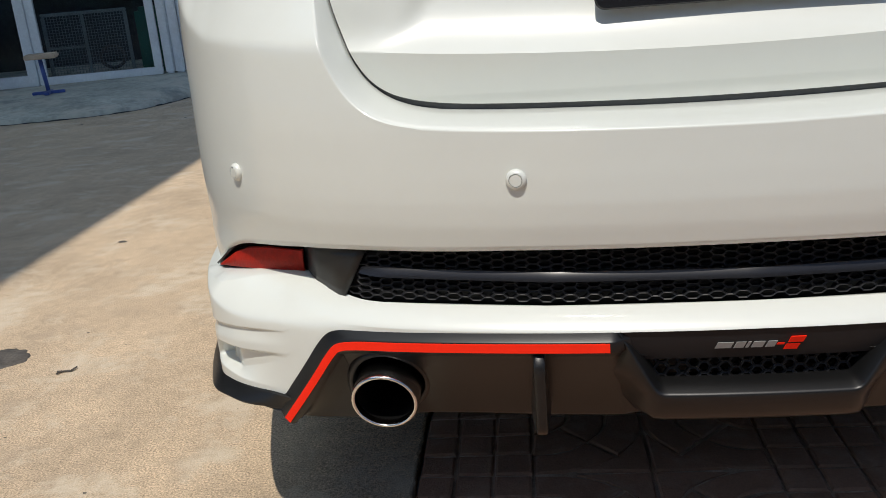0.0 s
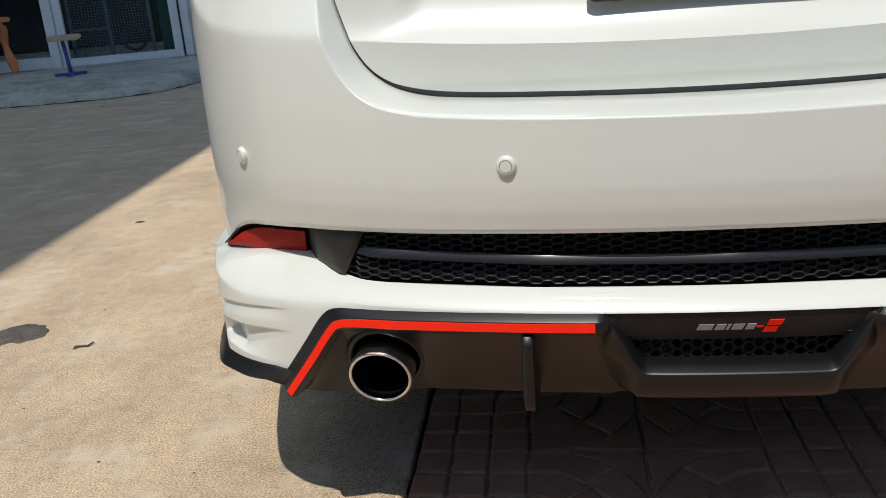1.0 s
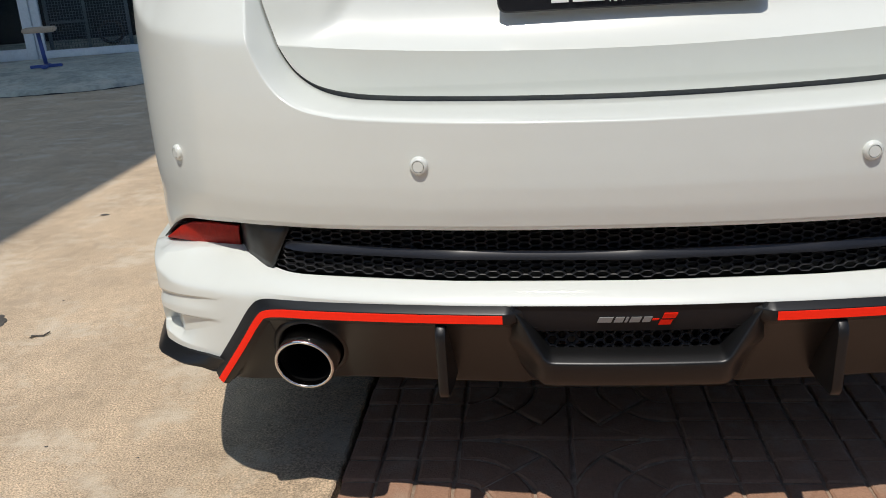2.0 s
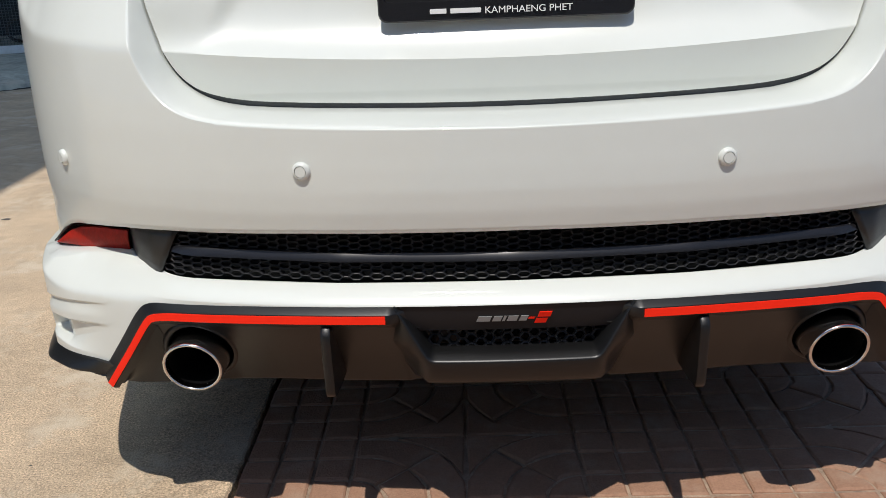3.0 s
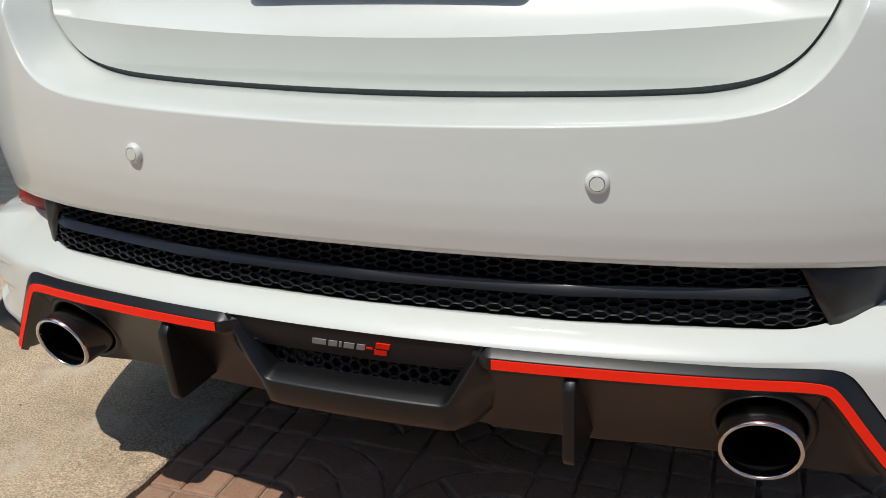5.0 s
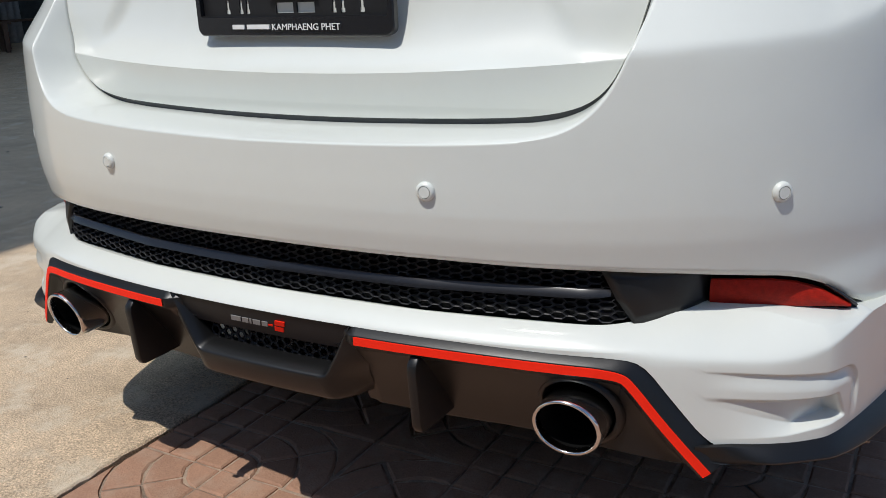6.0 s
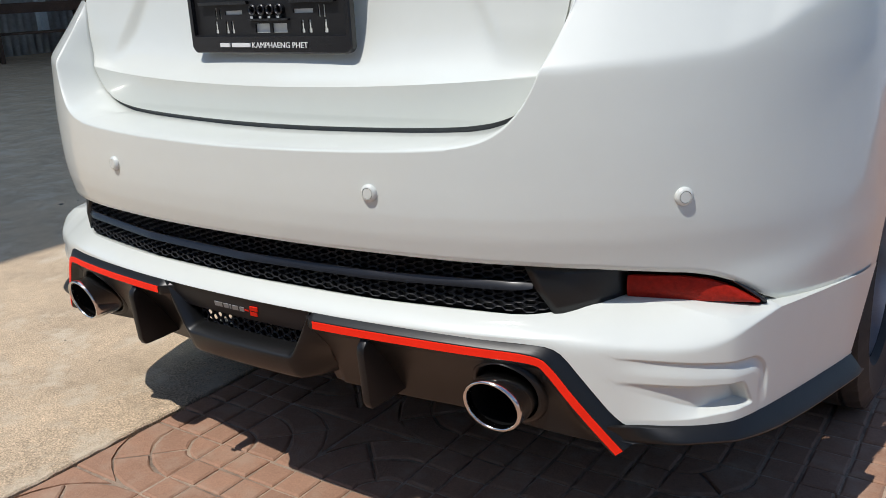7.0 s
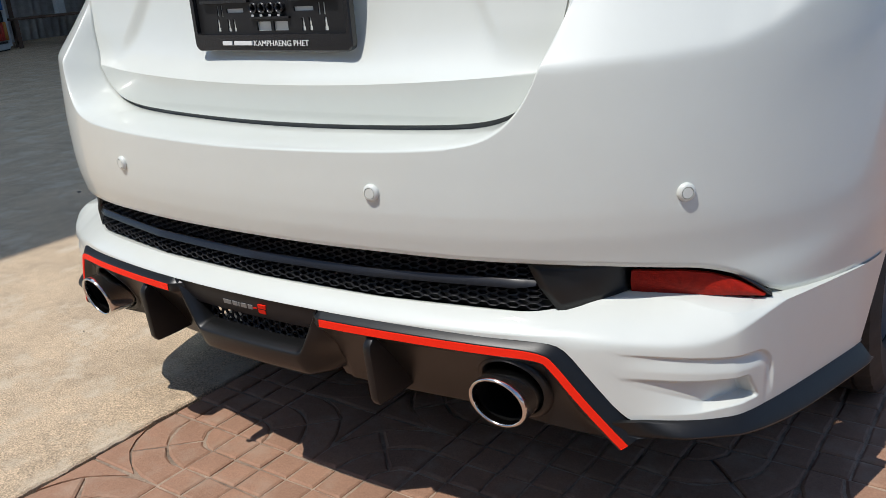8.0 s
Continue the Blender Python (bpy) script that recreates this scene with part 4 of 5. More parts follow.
v, f = grid(rows)
link("upper_shell", v, f, PAINT, car, "pearl white roof, deck and bonnet", out=(0, 0, 1), thick=0.003)


def shell_window(name, a, b, t0, t1):
    """A dark pane lying on the upper shell between two stations."""
    out_rows = []
    for i in range(7):
        q = lerp(a, b, i / 6)
        k = min(int(q), len(rows) - 2)
        row = []
        for j in range(9):
            c = lerp(t0, t1, j / 8)
            cj = min(int(c), 23)
            p = rows[k][cj].lerp(rows[k][cj + 1], c - cj).lerp(rows[k + 1][cj].lerp(rows[k + 1][cj + 1], c - cj), q - k)
            row.append(p + Vector((0.012 * (1 if p.x > 0 else -1) * (1 if abs(p.x) > 0.45 else 0), 0, 0.010)))
        out_rows.append(row)
    vv, ff = grid(out_rows)
    link(name, vv, ff, GLASS, car, "dark tinted window", out=(0, 0, 1), thick=0.004)


shell_window("rear_window", 2.15, 3.9, 5.6, 18.4)
shell_window("windscreen", 7.2, 8.9, 5.4, 18.6)
shell_window("side_window", 3.0, 5.3, 0.9, 4.4)
shell_window("side_window", 5.45, 7.9, 0.9, 4.4)
shell_window("side_window", 3.0, 5.3, 19.6, 23.1)
shell_window("side_window", 5.45, 7.9, 19.6, 23.1)

# nose
rows_n = []
for j in range(9):
    z = lerp(0.22, 0.72, j / 8)
    rows_n.append([Vector((lerp(-0.62, 0.62, i / 24), 4.20 + 0.12 * math.sqrt(max(0, 1 - (lerp(-0.62, 0.62, i / 24) / 0.63) ** 2)) - 0.05 * abs(2 * j / 8 - 1), z)) for i in range(25)])
v, f = grid(rows_n)
link("front_bumper", v, f, PAINT, car, "pearl white front bumper", out=(0, 1, 0), thick=0.003)

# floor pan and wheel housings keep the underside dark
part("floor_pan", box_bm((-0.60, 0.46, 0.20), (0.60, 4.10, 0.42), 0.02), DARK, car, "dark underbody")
# unseen box, added to stop sun passing through the hollow body
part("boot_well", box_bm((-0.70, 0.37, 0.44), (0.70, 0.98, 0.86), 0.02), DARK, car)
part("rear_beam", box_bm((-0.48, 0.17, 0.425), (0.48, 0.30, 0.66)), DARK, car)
for y in (AXLE, AXLE_FRONT):
    for sign in (-1, 1):
        n = 20
        rows_w = []
        for xx in (sign * 0.832, sign * 0.60):
            rows_w.append([Vector((xx, y + 0.372 * math.cos(math.pi * k / n), 0.30 + 0.372 * math.sin(math.pi * k / n))) for k in range(n + 1)])
        rows_w.append([Vector((sign * 0.60, y, 0.30)) for k in range(n + 1)])
        v, f = grid(rows_w)
        link("wheel_liner", v, f, DARK, car, out=(0, 0, -1))


# ---- wheels ----
def make_wheel(sign, y):
    wheel = new("wheel")
    wheel.parent = car
    wheel["label"] = "black tyre on a spoked alloy rim"
    wheel.location = (sign * 0.748, y, 0.306)
    turn = Matrix.Rotation(radians(-90 * sign), 4, "Z")
    # tyre about the local y axis; y- is the outer face
    prof = [(0.205, -0.070), (0.212, -0.082), (0.235, -0.092), (0.270, -0.096), (0.292, -0.092), (0.302, -0.082), (0.3055, -0.070)]
    for g in (-0.048, 0.0, 0.048):
        prof += [(0.306, g - 0.005), (0.299, g - 0.004), (0.299, g + 0.004), (0.306, g + 0.005)]
    prof += [(0.3055, 0.070), (0.302, 0.082), (0.270, 0.096), (0.212, 0.085), (0.205, 0.07)]
    N = 144
    tyre_rows = []
    for r, yy in prof:
        cut = 0.005 if r > 0.3 and 0.055 < abs(yy) < 0.086 else 0.0
        tyre_rows.append([Vector(((r - (cut if k % 4 == 0 else 0)) * math.cos(2 * math.pi * k / N), yy, (r - (cut if k % 4 == 0 else 0)) * math.sin(2 * math.pi * k / N))) for k in range(N)])
    v, f = grid(tyre_rows, True)
    link("tyre", [turn @ a for a in v], f, RUBBER, wheel, "black grooved rubber tyre", flat_angle=25)
    v, f = turned([(0.20, 0.07), (0.195, 0.0), (0.198, -0.060), (0.208, -0.078), (0.213, -0.080), (0.206, -0.072)], 64)
    link("rim", [turn @ a for a in v], f, ALLOY, wheel, flat_angle=40)
    v, f = turned([(0.0, -0.066), (0.030, -0.068), (0.040, -0.060), (0.050, -0.03), (0.05, 0.02)], 32)
    link("hub", [turn @ a for a in v], f, ALLOY, wheel)
    for k in range(10):
        bm = box_bm((-0.013, -0.070, 0.035), (0.013, -0.045, 0.205), 0.004, Matrix.Rotation(2 * math.pi * k / 10, 4, "Y"))
        bm.transform(turn)
        part("spoke", bm, ALLOY, wheel)
    v, f = turned([(0.0, 0.0), (0.145, 0.0), (0.145, 0.02), (0.0, 0.02)], 40)
    link("brake_disc", [turn @ a for a in v], f, DARK, wheel)


for y in (AXLE, AXLE_FRONT):
    for sign in (-1, 1):
        make_wheel(sign, y)


# ---- ground ----
def structure(ob, label, category):
    return tagged(ob, label, category, kind="structure")


v, f = grid([[Vector((x, y, -0.03)) for x in (-300, -60, -15, 0, 15, 60, 300)] for y in (-300, -60, -15, 0, 15, 60, 300)])
structure(link("ground", v, f, EARTH, out=(0, 0, 1)), "dusty open ground reaching to the horizon", "ground")
EDGE_X = -0.505


def slab(name, x0, x1, y0, y1, z1, mat, label, wob=0.0):
    n = 1500
    rng = random.Random(4)
    pts_a, pts_b = [], []
    for i in range(n + 1):
        y = lerp(y0, y1, i / n)
        j = (noise.noise(Vector((x1 * 3.1, y * 9.0, 0))) + noise.noise(Vector((x1, y * 45.0, 3)))) * wob + rng.uniform(-wob, wob) * 0.3
        pts_b.append(Vector((x1 + j, y, z1)))
        pts_a.append(Vector((x0, y, z1)))
    rows_s = [[p + Vector((0, 0, -0.2)) for p in pts_a], pts_a, [lerp(a, b, 0.5) for a, b in zip(pts_a, pts_b)], [p + Vector((-0.004, 0, 0)) for p in pts_b], [p + Vector((0, 0, -0.004)) for p in pts_b], [p + Vector((0, 0, -0.2)) for p in pts_b]]
    vv, ff = grid(rows_s)
    return structure(link(name, vv, ff, mat, out=(0, 0, 1), flat_angle=30), label, "concrete")


slab("concrete_floor", -14.0, -0.685, -7.0, 9.5, 0.0, CONCRETE, "sun-bleached rough concrete yard", 0.0)
slab("concrete_edge", -0.6925, EDGE_X, -7.0, 9.5, 0.0015, CONCRETE, "trowelled concrete border strip beside the pavers", 0.0055)

# pavers with quarter rings and square blocks
CELL = 0.0705
PITCH = 6 * CELL
C0 = (-0.290, 0.180)
JOINT = 0.0042
v, f = grid([[Vector((x, y, -0.0043)) for x in (EDGE_X + 0.013, 0.6, 1.4, 2.1)] for y in (-1.3, 0.0, 3.0, 6.2)])
bed = structure(link("paving_bed", v, f, MORTAR, thick=0.03, out=(0, 0, 1)), "sandy mortar bed under the pavers", "paving")


def piece_mesh(outline, rng):
    """A low block with a worn top edge from an outline in plan, about its middle."""
    c = Vector((sum(p[0] for p in outline) / len(outline), sum(p[1] for p in outline) / len(outline)))
    loc = [Vector((p[0] - c.x + rng.uniform(-0.0017, 0.0017), p[1] - c.y + rng.uniform(-0.0017, 0.0017))) for p in outline]
    n = len(loc)

    def shrink(d):
        return [q * max(0.2, 1 - d / max(q.length, 1e-4)) for q in loc]
    top = rng.uniform(-0.0012, 0.0010)
    tilt = (rng.uniform(-0.015, 0.015), rng.uniform(-0.015, 0.015))
    vs = []
    for d, z in ((JOINT * 0.6, -0.010), (JOINT, -0.0028), (JOINT + 0.0055, 0.0)):
        for q in shrink(d):
            vs.append((q.x, q.y, z + top + (q.x * tilt[0] + q.y * tilt[1] if z > -0.01 else 0)))
    fs = []
    for k in range(2):
        for i in range(n):
            j = (i + 1) % n
            fs.append((k * n + i, k * n + j, (k + 1) * n + j, (k + 1) * n + i))
    fs.append(tuple(2 * n + i for i in range(n)))
    return c, vs, fs


def ring_piece(cx, cy, r0, r1, a0, a1):
    m = max(3, int((a1 - a0) / 12))
    outer = [(cx + r1 * math.cos(radians(lerp(a0, a1, i / m))), cy + r1 * math.sin(radians(lerp(a0, a1, i / m)))) for i in range(m + 1)]
    inner = [(cx + r0 * math.cos(radians(lerp(a1, a0, i / m))), cy + r0 * math.sin(radians(lerp(a1, a0, i / m)))) for i in range(m + 1)] if r0 > 0 else []
    return outer + inner


def outlines(x0, x1, y0, y1):
    """Every piece of the paving: square blocks, and in two quarters of each tile quarter rings about its middle."""
    res = []
    i0, i1 = math.floor((x0 - C0[0]) / PITCH) - 1, math.ceil((x1 - C0[0]) / PITCH) + 1
    j0, j1 = math.floor((y0 - C0[1]) / PITCH) - 1, math.ceil((y1 - C0[1]) / PITCH) + 1
    for i in range(i0, i1 + 1):
        for j in range(j0, j1 + 1):
            cx, cy = C0[0] + i * PITCH, C0[1] + j * PITCH
            even = (i + j) % 2 == 0
            for qx, qy, a0 in ((1, 1, 0), (-1, 1, 90), (-1, -1, 180), (1, -1, 270)):
                rings = (qx == qy) == even
                if rings:
                    for r0, r1, parts_ in ((0.0, CELL, 1), (CELL, 2.1 * CELL, 2), (2.1 * CELL, 3.15 * CELL, 2)):
                        for k in range(parts_):
                            res.append([(min(max(px, cx - 3 * CELL), cx + 3 * CELL), min(max(py, cy - 3 * CELL), cy + 3 * CELL)) for px, py in ring_piece(cx, cy, r0, r1, a0 + 90 * k / parts_, a0 + 90 * (k + 1) / parts_)] + ([(cx, cy)] if r0 == 0 else []))
                    # the corner left over
                    ox, oy = cx + qx * 3 * CELL, cy + qy * 3 * CELL
                    arc = [(cx + 3.15 * CELL * math.cos(radians(a0 + a)), cy + 3.15 * CELL * math.sin(radians(a0 + a))) for a in (20, 32, 45, 58, 70)]
                    res.append(arc + [(ox, oy)])
                else:
                    for a in range(3):
                        for b in range(3):
                            xa, xb = sorted((cx + qx * a * CELL, cx + qx * (a + 1) * CELL))
                            ya, yb = sorted((cy + qy * b * CELL, cy + qy * (b + 1) * CELL))
                            res.append([(xa, ya), (xb, ya), (xb, yb), (xa, yb)])
    return res


rng = random.Random(11)
near_count = 0
pave_v, pave_f = [], []
for o in outlines(-0.5, 2.0, -1.2, 6.0):
    o = [(max(px, EDGE_X + 0.008), py) for px, py in o]
    mx, my = sum(p[0] for p in o) / len(o), sum(p[1] for p in o) / len(o)
    if max(p[0] for p in o) - min(p[0] for p in o) < 0.015 or not (mx < 2.0 and -1.2 < my < 6.0):
        continue
    c, vs, fs = piece_mesh(o, rng)
    if mx < 0.86 and -0.22 < my < 0.42 and near_count < 296:
        near_count += 1
        me = bpy.data.meshes.new("paver")
        me.from_pydata(vs, [], fs)
        me.materials.append(PAVER)
        ob = new("paver", me)
        ob.parent = bed
        ob.location = (c.x, c.y, 0.0)
    else:
        n0 = len(pave_v)
        pave_v += [(p[0] + c.x, p[1] + c.y, p[2]) for p in vs]
        pave_f += [tuple(n0 + q for q in face) for face in fs]
me = bpy.data.meshes.new("paver_field")
me.from_pydata(pave_v, [], pave_f)
me.materials.append(PAVER)
field = new("paver_field", me)
field.parent = bed
tagged(field, "worn red pavers with ring pattern", kind="stuff")

# iron cover and a bent nail lying on the concrete
v, f = turned([(0.0, 0.004), (0.060, 0.004), (0.066, 0.002), (0.074, 0.003), (0.078, 0.0)], 40, 1.0, 0.8)
tagged(link("drain_cover", [Vector((a.x * (1 + 0.22 * noise.noise(Vector((a.x * 60, a.z * 60, 1.0)))) - 1.66, a.z * (1 + 0.22 * noise.noise(Vector((a.x * 60, a.z * 60, 5.0)))) + 0.985, a.y)) for a in v], f, STAIN, out=(0, 0, 1)), "small dark iron cover set in the concrete", "cover")
bm = bmesh.new()
for a, b in (((-0.035, 0, 0.004), (0.02, 0.004, 0.004)), ((0.02, 0.004, 0.004), (0.03, 0.035, 0.006)), ((-0.02, 0.001, 0.004), (-0.03, -0.02, 0.004))):
    a, b = Vector(a), Vector(b)
    m = Matrix.Translation((a + b) / 2) @ (b - a).to_track_quat("Z", "Y").to_matrix().to_4x4()
    bmesh.ops.create_cone(bm, cap_ends=True, segments=8, radius1=0.004, radius2=0.0035, depth=(b - a).length + 0.003, matrix=m)
tw = part("twig", bm, STAIN)
tw.location = (-1.43, 0.892, 0.0015)
tw.scale = (0.6, 0.6, 0.6)
tagged(tw, "small dry forked twig on the concrete", "twig")
# pebbles and chips on the yard
pv, pf = [], []
rng = random.Random(5)
for k in range(130):
    px, py = rng.uniform(-4.2, -0.55), rng.uniform(-0.3, 5.2)
    r = rng.uniform(0.0014, 0.0042) if k < 115 else rng.uniform(0.007, 0.016)
    if r > 0.0065 and py < 1.2:
        continue
    n0 = len(pv)
    for q in range(7):
        w_ = r * rng.uniform(0.45, 1.2)
        pv.append((px + 1.5 * w_ * math.cos(q * 0.897), py + w_ * math.sin(q * 0.897), 0.001))
    pv.append((px + r * 0.2, py, min(r * 0.6, 0.005)))
    pf += [(n0 + q, n0 + (q + 1) % 7, n0 + 7) for q in range(7)]
me = bpy.data.meshes.new("grit")
me.from_pydata(pv, [], pf)
me.materials.append(STAIN)
tagged(new("grit", me), "scattered dark grit and chips on concrete", "grit", kind="stuff")

# ---- shop behind: raised floor, front, roof ----
SH = 0.12
curb = rounded([(-7.2, 7.6, 0), (-7.0, 5.9, 0), (-6.5, 5.3, 0), (-5.6, 5.2, 0), (-4.2, 5.28, 0), (-3.35, 5.5, 0), (-3.12, 5.95, 0), (-3.0, 6.6, 0), (-2.9, 9.4, 0)], 3)
back = [Vector((p.x, 9.4, 0)) for p in curb]
rows_c = [[p + Vector((0, -0.02, -0.04)) for p in curb], [p + Vector((0, -0.004, 0.035)) for p in curb], [p + Vector((0, 0.45, SH * 0.8)) for p in curb], [p + Vector((-0.05, 1.0, SH)) for p in curb], [Vector((p.x, max(p.y, q.y + 1.05), SH)) for p, q in zip(back, curb)]]
v, f = grid(rows_c)
structure(link("shop_floor", v, f, OLDSLAB, out=(0, 0, 1)), "raised blotchy blue-grey cement floor", "floor")

rng = random.Random(8)
joint = dense(curb, 0.05)
joint = [p for p in joint if p.x > -6.4 and p.y < 6.3]
rows_j = [[p + Vector((0, -0.026 - rng.uniform(0.0, 0.016), 0.002)) for p in joint], [p + Vector((0, -0.018, 0.003)) for p in joint], [p + Vector((0, -0.008, 0.010 + rng.uniform(-0.012, 0.004))) for p in joint]]
v, f = grid(rows_j)
structure(link("floor_joint", v, f, DARK, out=(0, -0.5, 1)), "dark broken joint along the raised floor", "joint")

FRONT = pose(-4.72, 6.92, SH, 0, 0, 16) @ Matrix.Diagonal((1.09, 1.0, 1.0, 1.0))


def front_box(name, lo, hi, mat, parent=None, label="", bevel=0.006):
    bm = box_bm(lo, hi, bevel)
    bm.transform(FRONT)
    return part(name, bm, mat, parent, label)


door = front_box("door_1", (-0.02, -0.03, 0.0), (1.00, 0.03, 0.07), GREYPAINT)
structure(door, "glazed shop door in a white frame", "door")
for lo, hi in (((-0.02, -0.03, 0.07), (0.05, 0.03, 2.1)), ((0.93, -0.03, 0.07), (1.00, 0.03, 2.1)), ((-0.02, -0.03, 2.1), (1.00, 0.03, 2.18))):
    front_box("door_frame", lo, hi, GREYPAINT, door)
wall = front_box("wall_front", (-1.75, 0.0, 2.2), (1.55, 0.12, 5.0), GREYPAINT)
structure(wall, "painted wall above the shop front", "wall")
for i in range(5):
    front_box("panel_rib", (1.02 + i * 0.085, -0.035 - 0.02 * (i % 2), 0.0), (1.10 + i * 0.085, 0.05, 2.25), GREYPAINT, wall, "white ribbed shutter panel", 0.012)
front_box("post", (-0.10, -0.06, 0.0), (-0.022, 0.08, 2.25), GREYPAINT, wall, "white painted post")
front_box("plinth", (-1.6, -0.03, 0.0), (-0.10, 0.05, 0.10), GREYPAINT, wall)
front_box("post", (-1.75, -0.06, 0.0), (-1.6, 0.08, 2.25), GREYPAINT, wall)
front_box("pane", (-1.6, 0.0, 0.10), (-0.10, 0.006, 2.2), CLEAR, wall, "clear shop window", 0).visible_shadow = False
front_box("pane", (0.05, 0.0, 0.07), (0.93, 0.006, 2.1), CLEAR, door, "clear glass", 0).visible_shadow = False
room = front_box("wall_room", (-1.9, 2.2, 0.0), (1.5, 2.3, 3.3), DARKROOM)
structure(room, "back wall of the shop, coloured dark for the room's dimness", "wall")
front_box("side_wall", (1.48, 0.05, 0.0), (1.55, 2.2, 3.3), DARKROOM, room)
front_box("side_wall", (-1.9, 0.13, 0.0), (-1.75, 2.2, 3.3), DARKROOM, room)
# wire mesh gate inside the door; the doorway's dimness is put into its grey
gate = front_box("mesh_gate", (0.06, 0.10, 0.60), (0.76, 0.13, 0.63), DIMFRAME, None)
tagged(gate, "pale framed wire mesh gate, coloured dim for the doorway's shade", "gate")
for lo, hi in (((0.06, 0.10, 0.0), (0.09, 0.13, 0.60)), ((0.73, 0.10, 0.0), (0.76, 0.13, 0.60)), ((0.38, 0.10, 0.0), (0.405, 0.13, 0.60)), ((0.09, 0.10, 0.30), (0.38, 0.13, 0.32))):
    front_box("gate_bar", lo, hi, DIMFRAME, gate)
for i in range(24):
    front_box("wire", (0.108 + i * 0.026, 0.112, 0.0), (0.1115 + i * 0.026, 0.116, 0.60), DIMFRAME, gate, "", 0)
for i in range(20):
    front_box("wire", (0.09, 0.116, 0.10 + i * 0.025), (0.73, 0.120, 0.1035 + i * 0.025), DIMFRAME, gate, "", 0)
bin_ = front_box("green_tub", (0.80, 0.25, 0.0), (1.05, 0.6, 0.62), GREEN, None, "", 0.04)
tagged(bin_, "tall dark green plastic tub inside the shop", "tub")
v, f = turned([(0.085, 0.0), (0.10, -0.006), (0.115, 0.0), (0.10, 0.006), (0.085, 0.0)], 36)
fanr = link("wheel_ring", [FRONT @ (a + Vector((0.58, 0.16, 0.19))) for a in v], f, STAIN)
tagged(fanr, "dark spoked ring leaning inside the shop", "wheel")

# stool with a blue stem
st = empty("stool", "square pale plywood stool on a blue steel pedestal", "stool", (-4.29, 6.21, SH - 0.005))


def cyl(r0, r1, a, b, seg=16):
    a, b = Vector(a), Vector(b)
    bm_ = bmesh.new()
    bmesh.ops.create_cone(bm_, cap_ends=True, segments=seg, radius1=r0, radius2=r1, depth=(b - a).length, matrix=Matrix.Translation((a + b) / 2) @ (b - a).to_track_quat("Z", "Y").to_matrix().to_4x4())
    return bm_


part("seat", box_bm((-0.125, -0.115, 0.295), (0.125, 0.115, 0.335), 0.01, Matrix.Rotation(0.35, 4, "Z")), WOODTOP, st, "worn plywood seat")
part("stem", cyl(0.017, 0.017, (0.0, 0, 0.03), (-0.02, 0, 0.305)), BLUE, st, "blue steel stem", True)
for a in range(4):
    part("foot", box_bm((0.0, -0.022, 0.0), (0.13, 0.022, 0.025), 0.005, Matrix.Rotation(radians(20 + 90 * a), 4, "Z")), BLUE, st, "blue steel foot")

# carved table leg at the edge of the shop
tb = empty("wooden_table", "orange varnished wooden table with curved legs", "table", (-5.30, 6.53, SH))
tb.rotation_euler[2] = radians(-20)
part("tabletop", box_bm((-0.19, -0.21, 0.455), (0.25, 0.21, 0.50), 0.012), ORANGEWOOD, tb)
part("apron", box_bm((-0.15, -0.17, 0.38), (0.215, 0.17, 0.455), 0.02), ORANGEWOOD, tb)
for x, y in ((0.20, -0.15), (0.20, 0.15), (-0.14, -0.15), (-0.14, 0.15)):
    rows_l = []
    for i in range(13):
        u = i / 12
        r = 0.028 + 0.018 * math.sin(u * 5.5) ** 2
        off = 0.030 * math.cos(u * 4.2)
        rows_l.append([Vector((x + off + r * math.cos(2 * math.pi * k / 12), y + r * math.sin(2 * math.pi * k / 12), 0.42 * u)) for k in range(12)])
    v, f = grid(rows_l, True)
    link("leg", v, f, ORANGEWOOD, tb, "curved turned leg")

# roof over the shop yard, out of view, set by the shadow edge it casts
def corrugated(name, x0, x1, z0, z1, mat, label):
    rv, rf = [], []
    for i in range(121):
        y, dz = lerp(-3.334, 9.3, i / 120), 0.02 * (1 if i % 2 else -1)
        rv += [Vector((x0, y, z0 + dz)), Vector((x1, y, z1 + dz))]
        if i:
            k = 2 * i
            rf.append((k - 2, k - 1, k + 1, k))
    return structure(link(name, rv, rf, mat, thick=0.01 if mat is TIN else 0.0, out=(0, 0, 1), smooth=False), label, "roof")


corrugated("roof", -14.0, -6.40, 7.6, 7.36, TIN, "corrugated tin canopy over the yard")
# translucent strip added so the shaded floor gets more light
corrugated("roof_sheet", -6.42, -2.514, 7.35, 7.2, SHEET, "unseen translucent canopy sheets, added to lighten the shade below")

# back of the yard: tin wall, benches, drinks cabinet
wv, wf = [], []
n = 240
for i in range(n + 1):
    y = lerp(1.0, 9.2, i / n)
    dx = 0.018 * math.cos(i * math.pi / 2)
    wv += [Vector((-13.2 + dx, y, 0.0)), Vector((-13.2 + dx, y, 7.5))]
    if i:
        k = 2 * i
        wf.append((k - 2, k - 1, k + 1, k))
structure(link("wall_west", wv, wf, TINWALL, thick=0.004, out=(1, 0, 0)), "weathered corrugated tin wall", "wall")
# unseen wall, added with a dark colour to dim the far yard
structure(part("wall_north", box_bm((-14.0, 9.2, 0.0), (-2.6, 9.35, 7.2)), DARKROOM), "unseen dark wall, added to keep the far yard dim", "wall")
structure(part("post_white", box_bm((-13.10, 7.90, 0.34), (-12.96, 8.04, 7.4), 0.01), GREYPAINT), "white painted pipe post on the tin wall", "post")


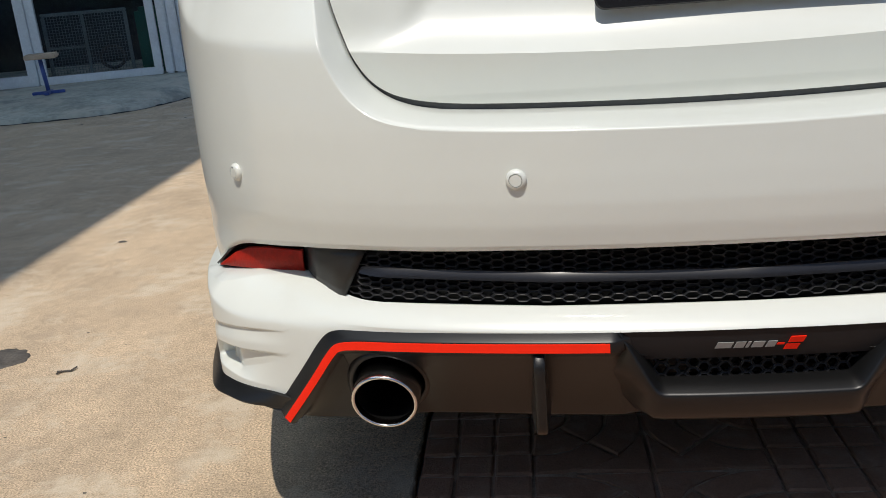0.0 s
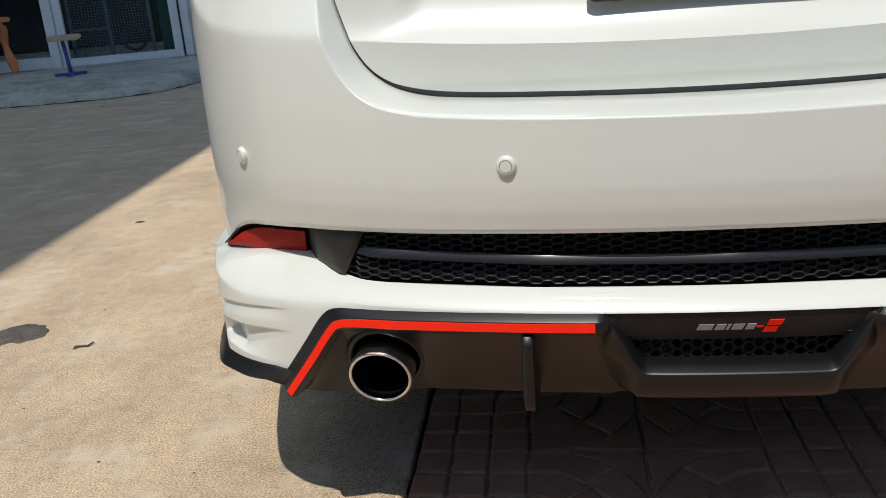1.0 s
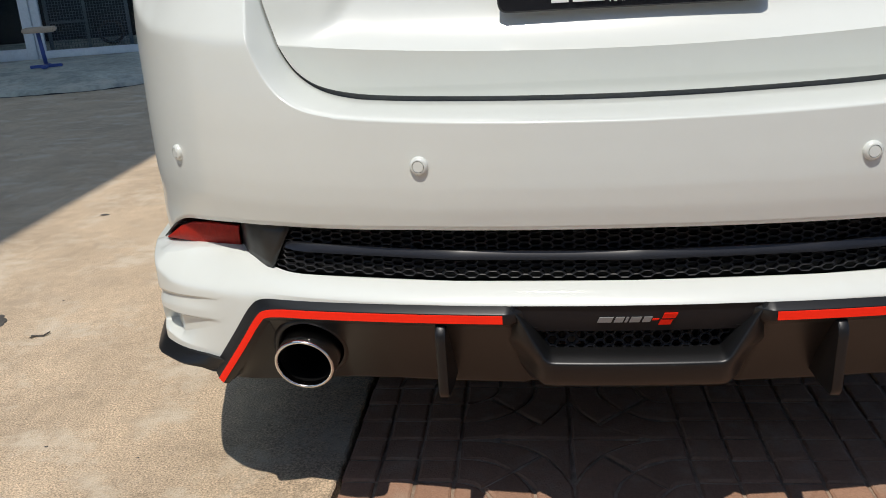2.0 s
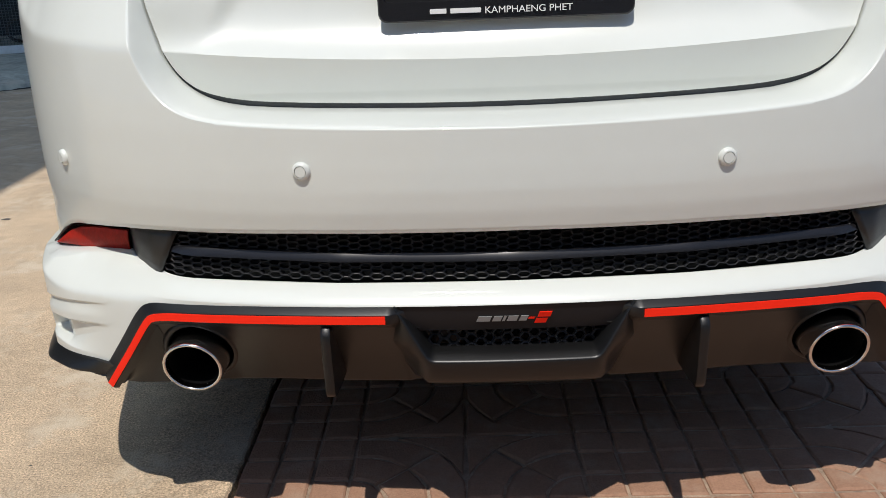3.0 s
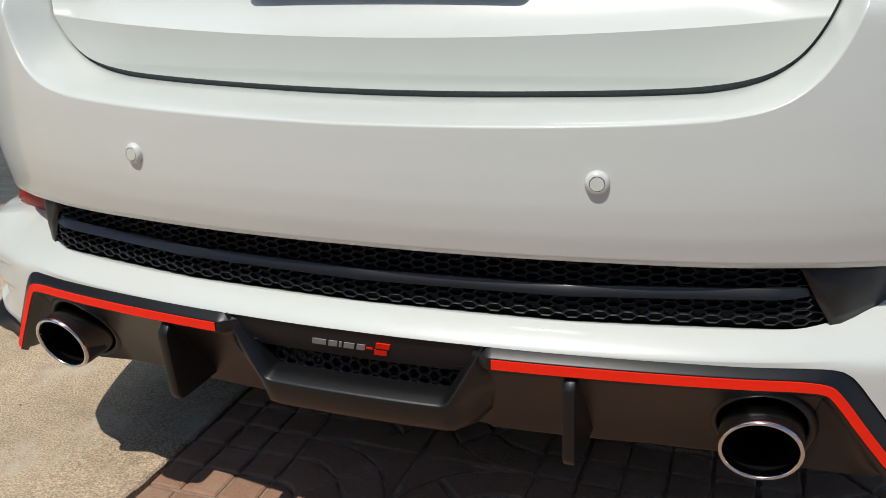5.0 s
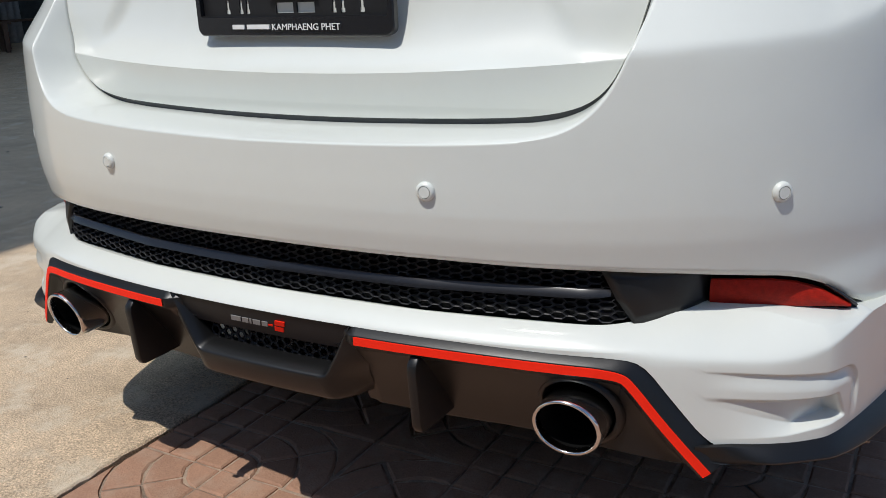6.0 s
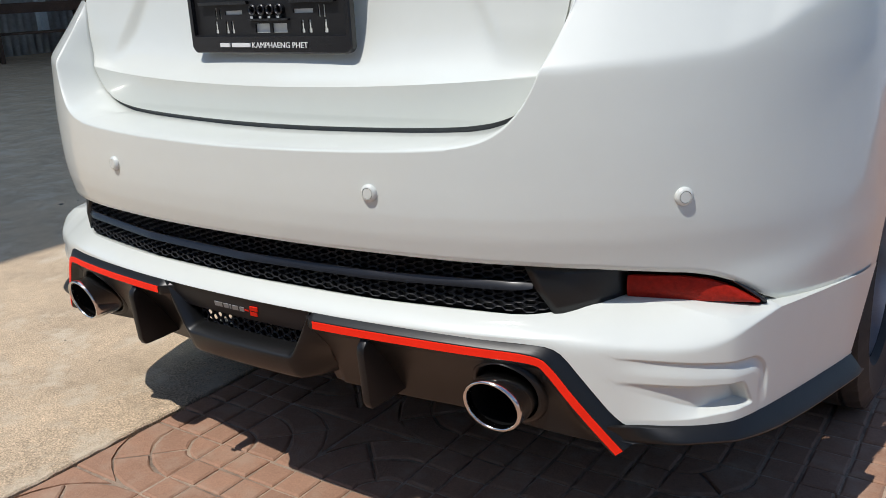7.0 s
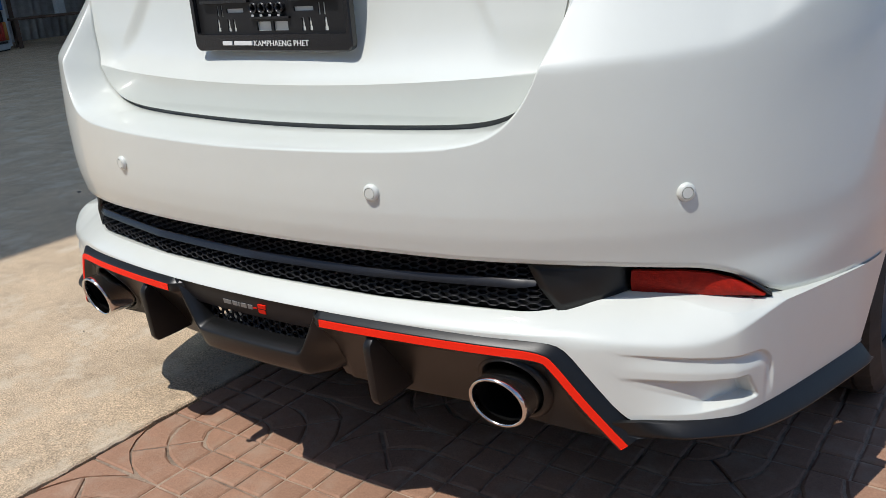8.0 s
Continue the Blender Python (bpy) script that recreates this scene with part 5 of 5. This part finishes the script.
def make_bench(at, rot):
    b = empty("bench", "old dark brown wooden bench in the shade", "bench", at, "benches along the wall")
    b.rotation_euler[2] = rot
    for k in range(3):
        part("slat", box_bm((-0.7, -0.18 + k * 0.13, 0.40), (0.7, -0.07 + k * 0.13, 0.43), 0.005), BROWNWOOD, b)
    for x in (-0.6, 0.6):
        for y in (-0.15, 0.15):
            part("leg", box_bm((x - 0.03, y - 0.03, 0.0), (x + 0.03, y + 0.03, 0.40), 0.004), BROWNWOOD, b)
        part("back_post", box_bm((x - 0.03, 0.17, 0.40), (x + 0.03, 0.22, 0.85), 0.004), BROWNWOOD, b)
    part("back_rail", box_bm((-0.7, 0.16, 0.70), (0.7, 0.19, 0.85), 0.004), BROWNWOOD, b)
    return b


bench = make_bench((-11.6, 7.0, 0.0), radians(68))
copy_thing(bench, pose(-11.9, 8.6, 0.0, 0, 0, 75))
fr = empty("drinks_cabinet", "glass-fronted drinks cabinet with coloured bottles", "cabinet", (-11.77, 5.79, 0.0))
fr.rotation_euler[2] = radians(118)
part("body", box_bm((-0.35, -0.28, 0.0), (0.35, 0.30, 1.85), 0.015), DARKROOM, fr)
part("door_frame", box_bm((0.30, -0.31, 0.05), (0.36, -0.28, 1.85), 0.006), GREYPAINT, fr)
part("door_frame", box_bm((-0.36, -0.31, 0.05), (-0.30, -0.28, 1.85), 0.006), GREYPAINT, fr)
part("kick_panel", box_bm((-0.30, -0.31, 0.02), (0.30, -0.285, 0.10), 0.005), GREYPAINT, fr)
cols = [material("bottle_" + n_, c_, 0.3, var=0.1) for n_, c_ in (("blue", (0.05, 0.16, 0.45)), ("red", (0.45, 0.04, 0.03)), ("orange", (0.55, 0.22, 0.04)))]
for r_ in range(4):
    part("shelf", box_bm((-0.29, -0.30, 0.13 + r_ * 0.42), (0.29, -0.285, 0.15 + r_ * 0.42)), GREYPAINT, fr)
    for k in range(7):
        bm = cyl(0.034, 0.030, (-0.25 + k * 0.083, -0.31, 0.15 + r_ * 0.42), (-0.25 + k * 0.083, -0.31, 0.40 + r_ * 0.42), 12)
        part("bottle", bm, cols[(r_ + k // 3) % 3], fr, "", True)

# unseen wall, added for the blue it gives the car's right flank
structure(part("wall_east", box_bm((4.8, -6.6, -0.05), (5.05, 9.0, 0.9), 0.01), BLUEWALL), "unseen plain blue wall, added to tint the car's flank", "wall")
# unseen wall, added to cut the low southern sky's light under the car
structure(part("wall_south", box_bm((-6.0, -6.9, -0.05), (9.0, -6.6, 4.8), 0.01), DIMFRAME), "unseen plain wall, added to block low sky behind the car", "wall")
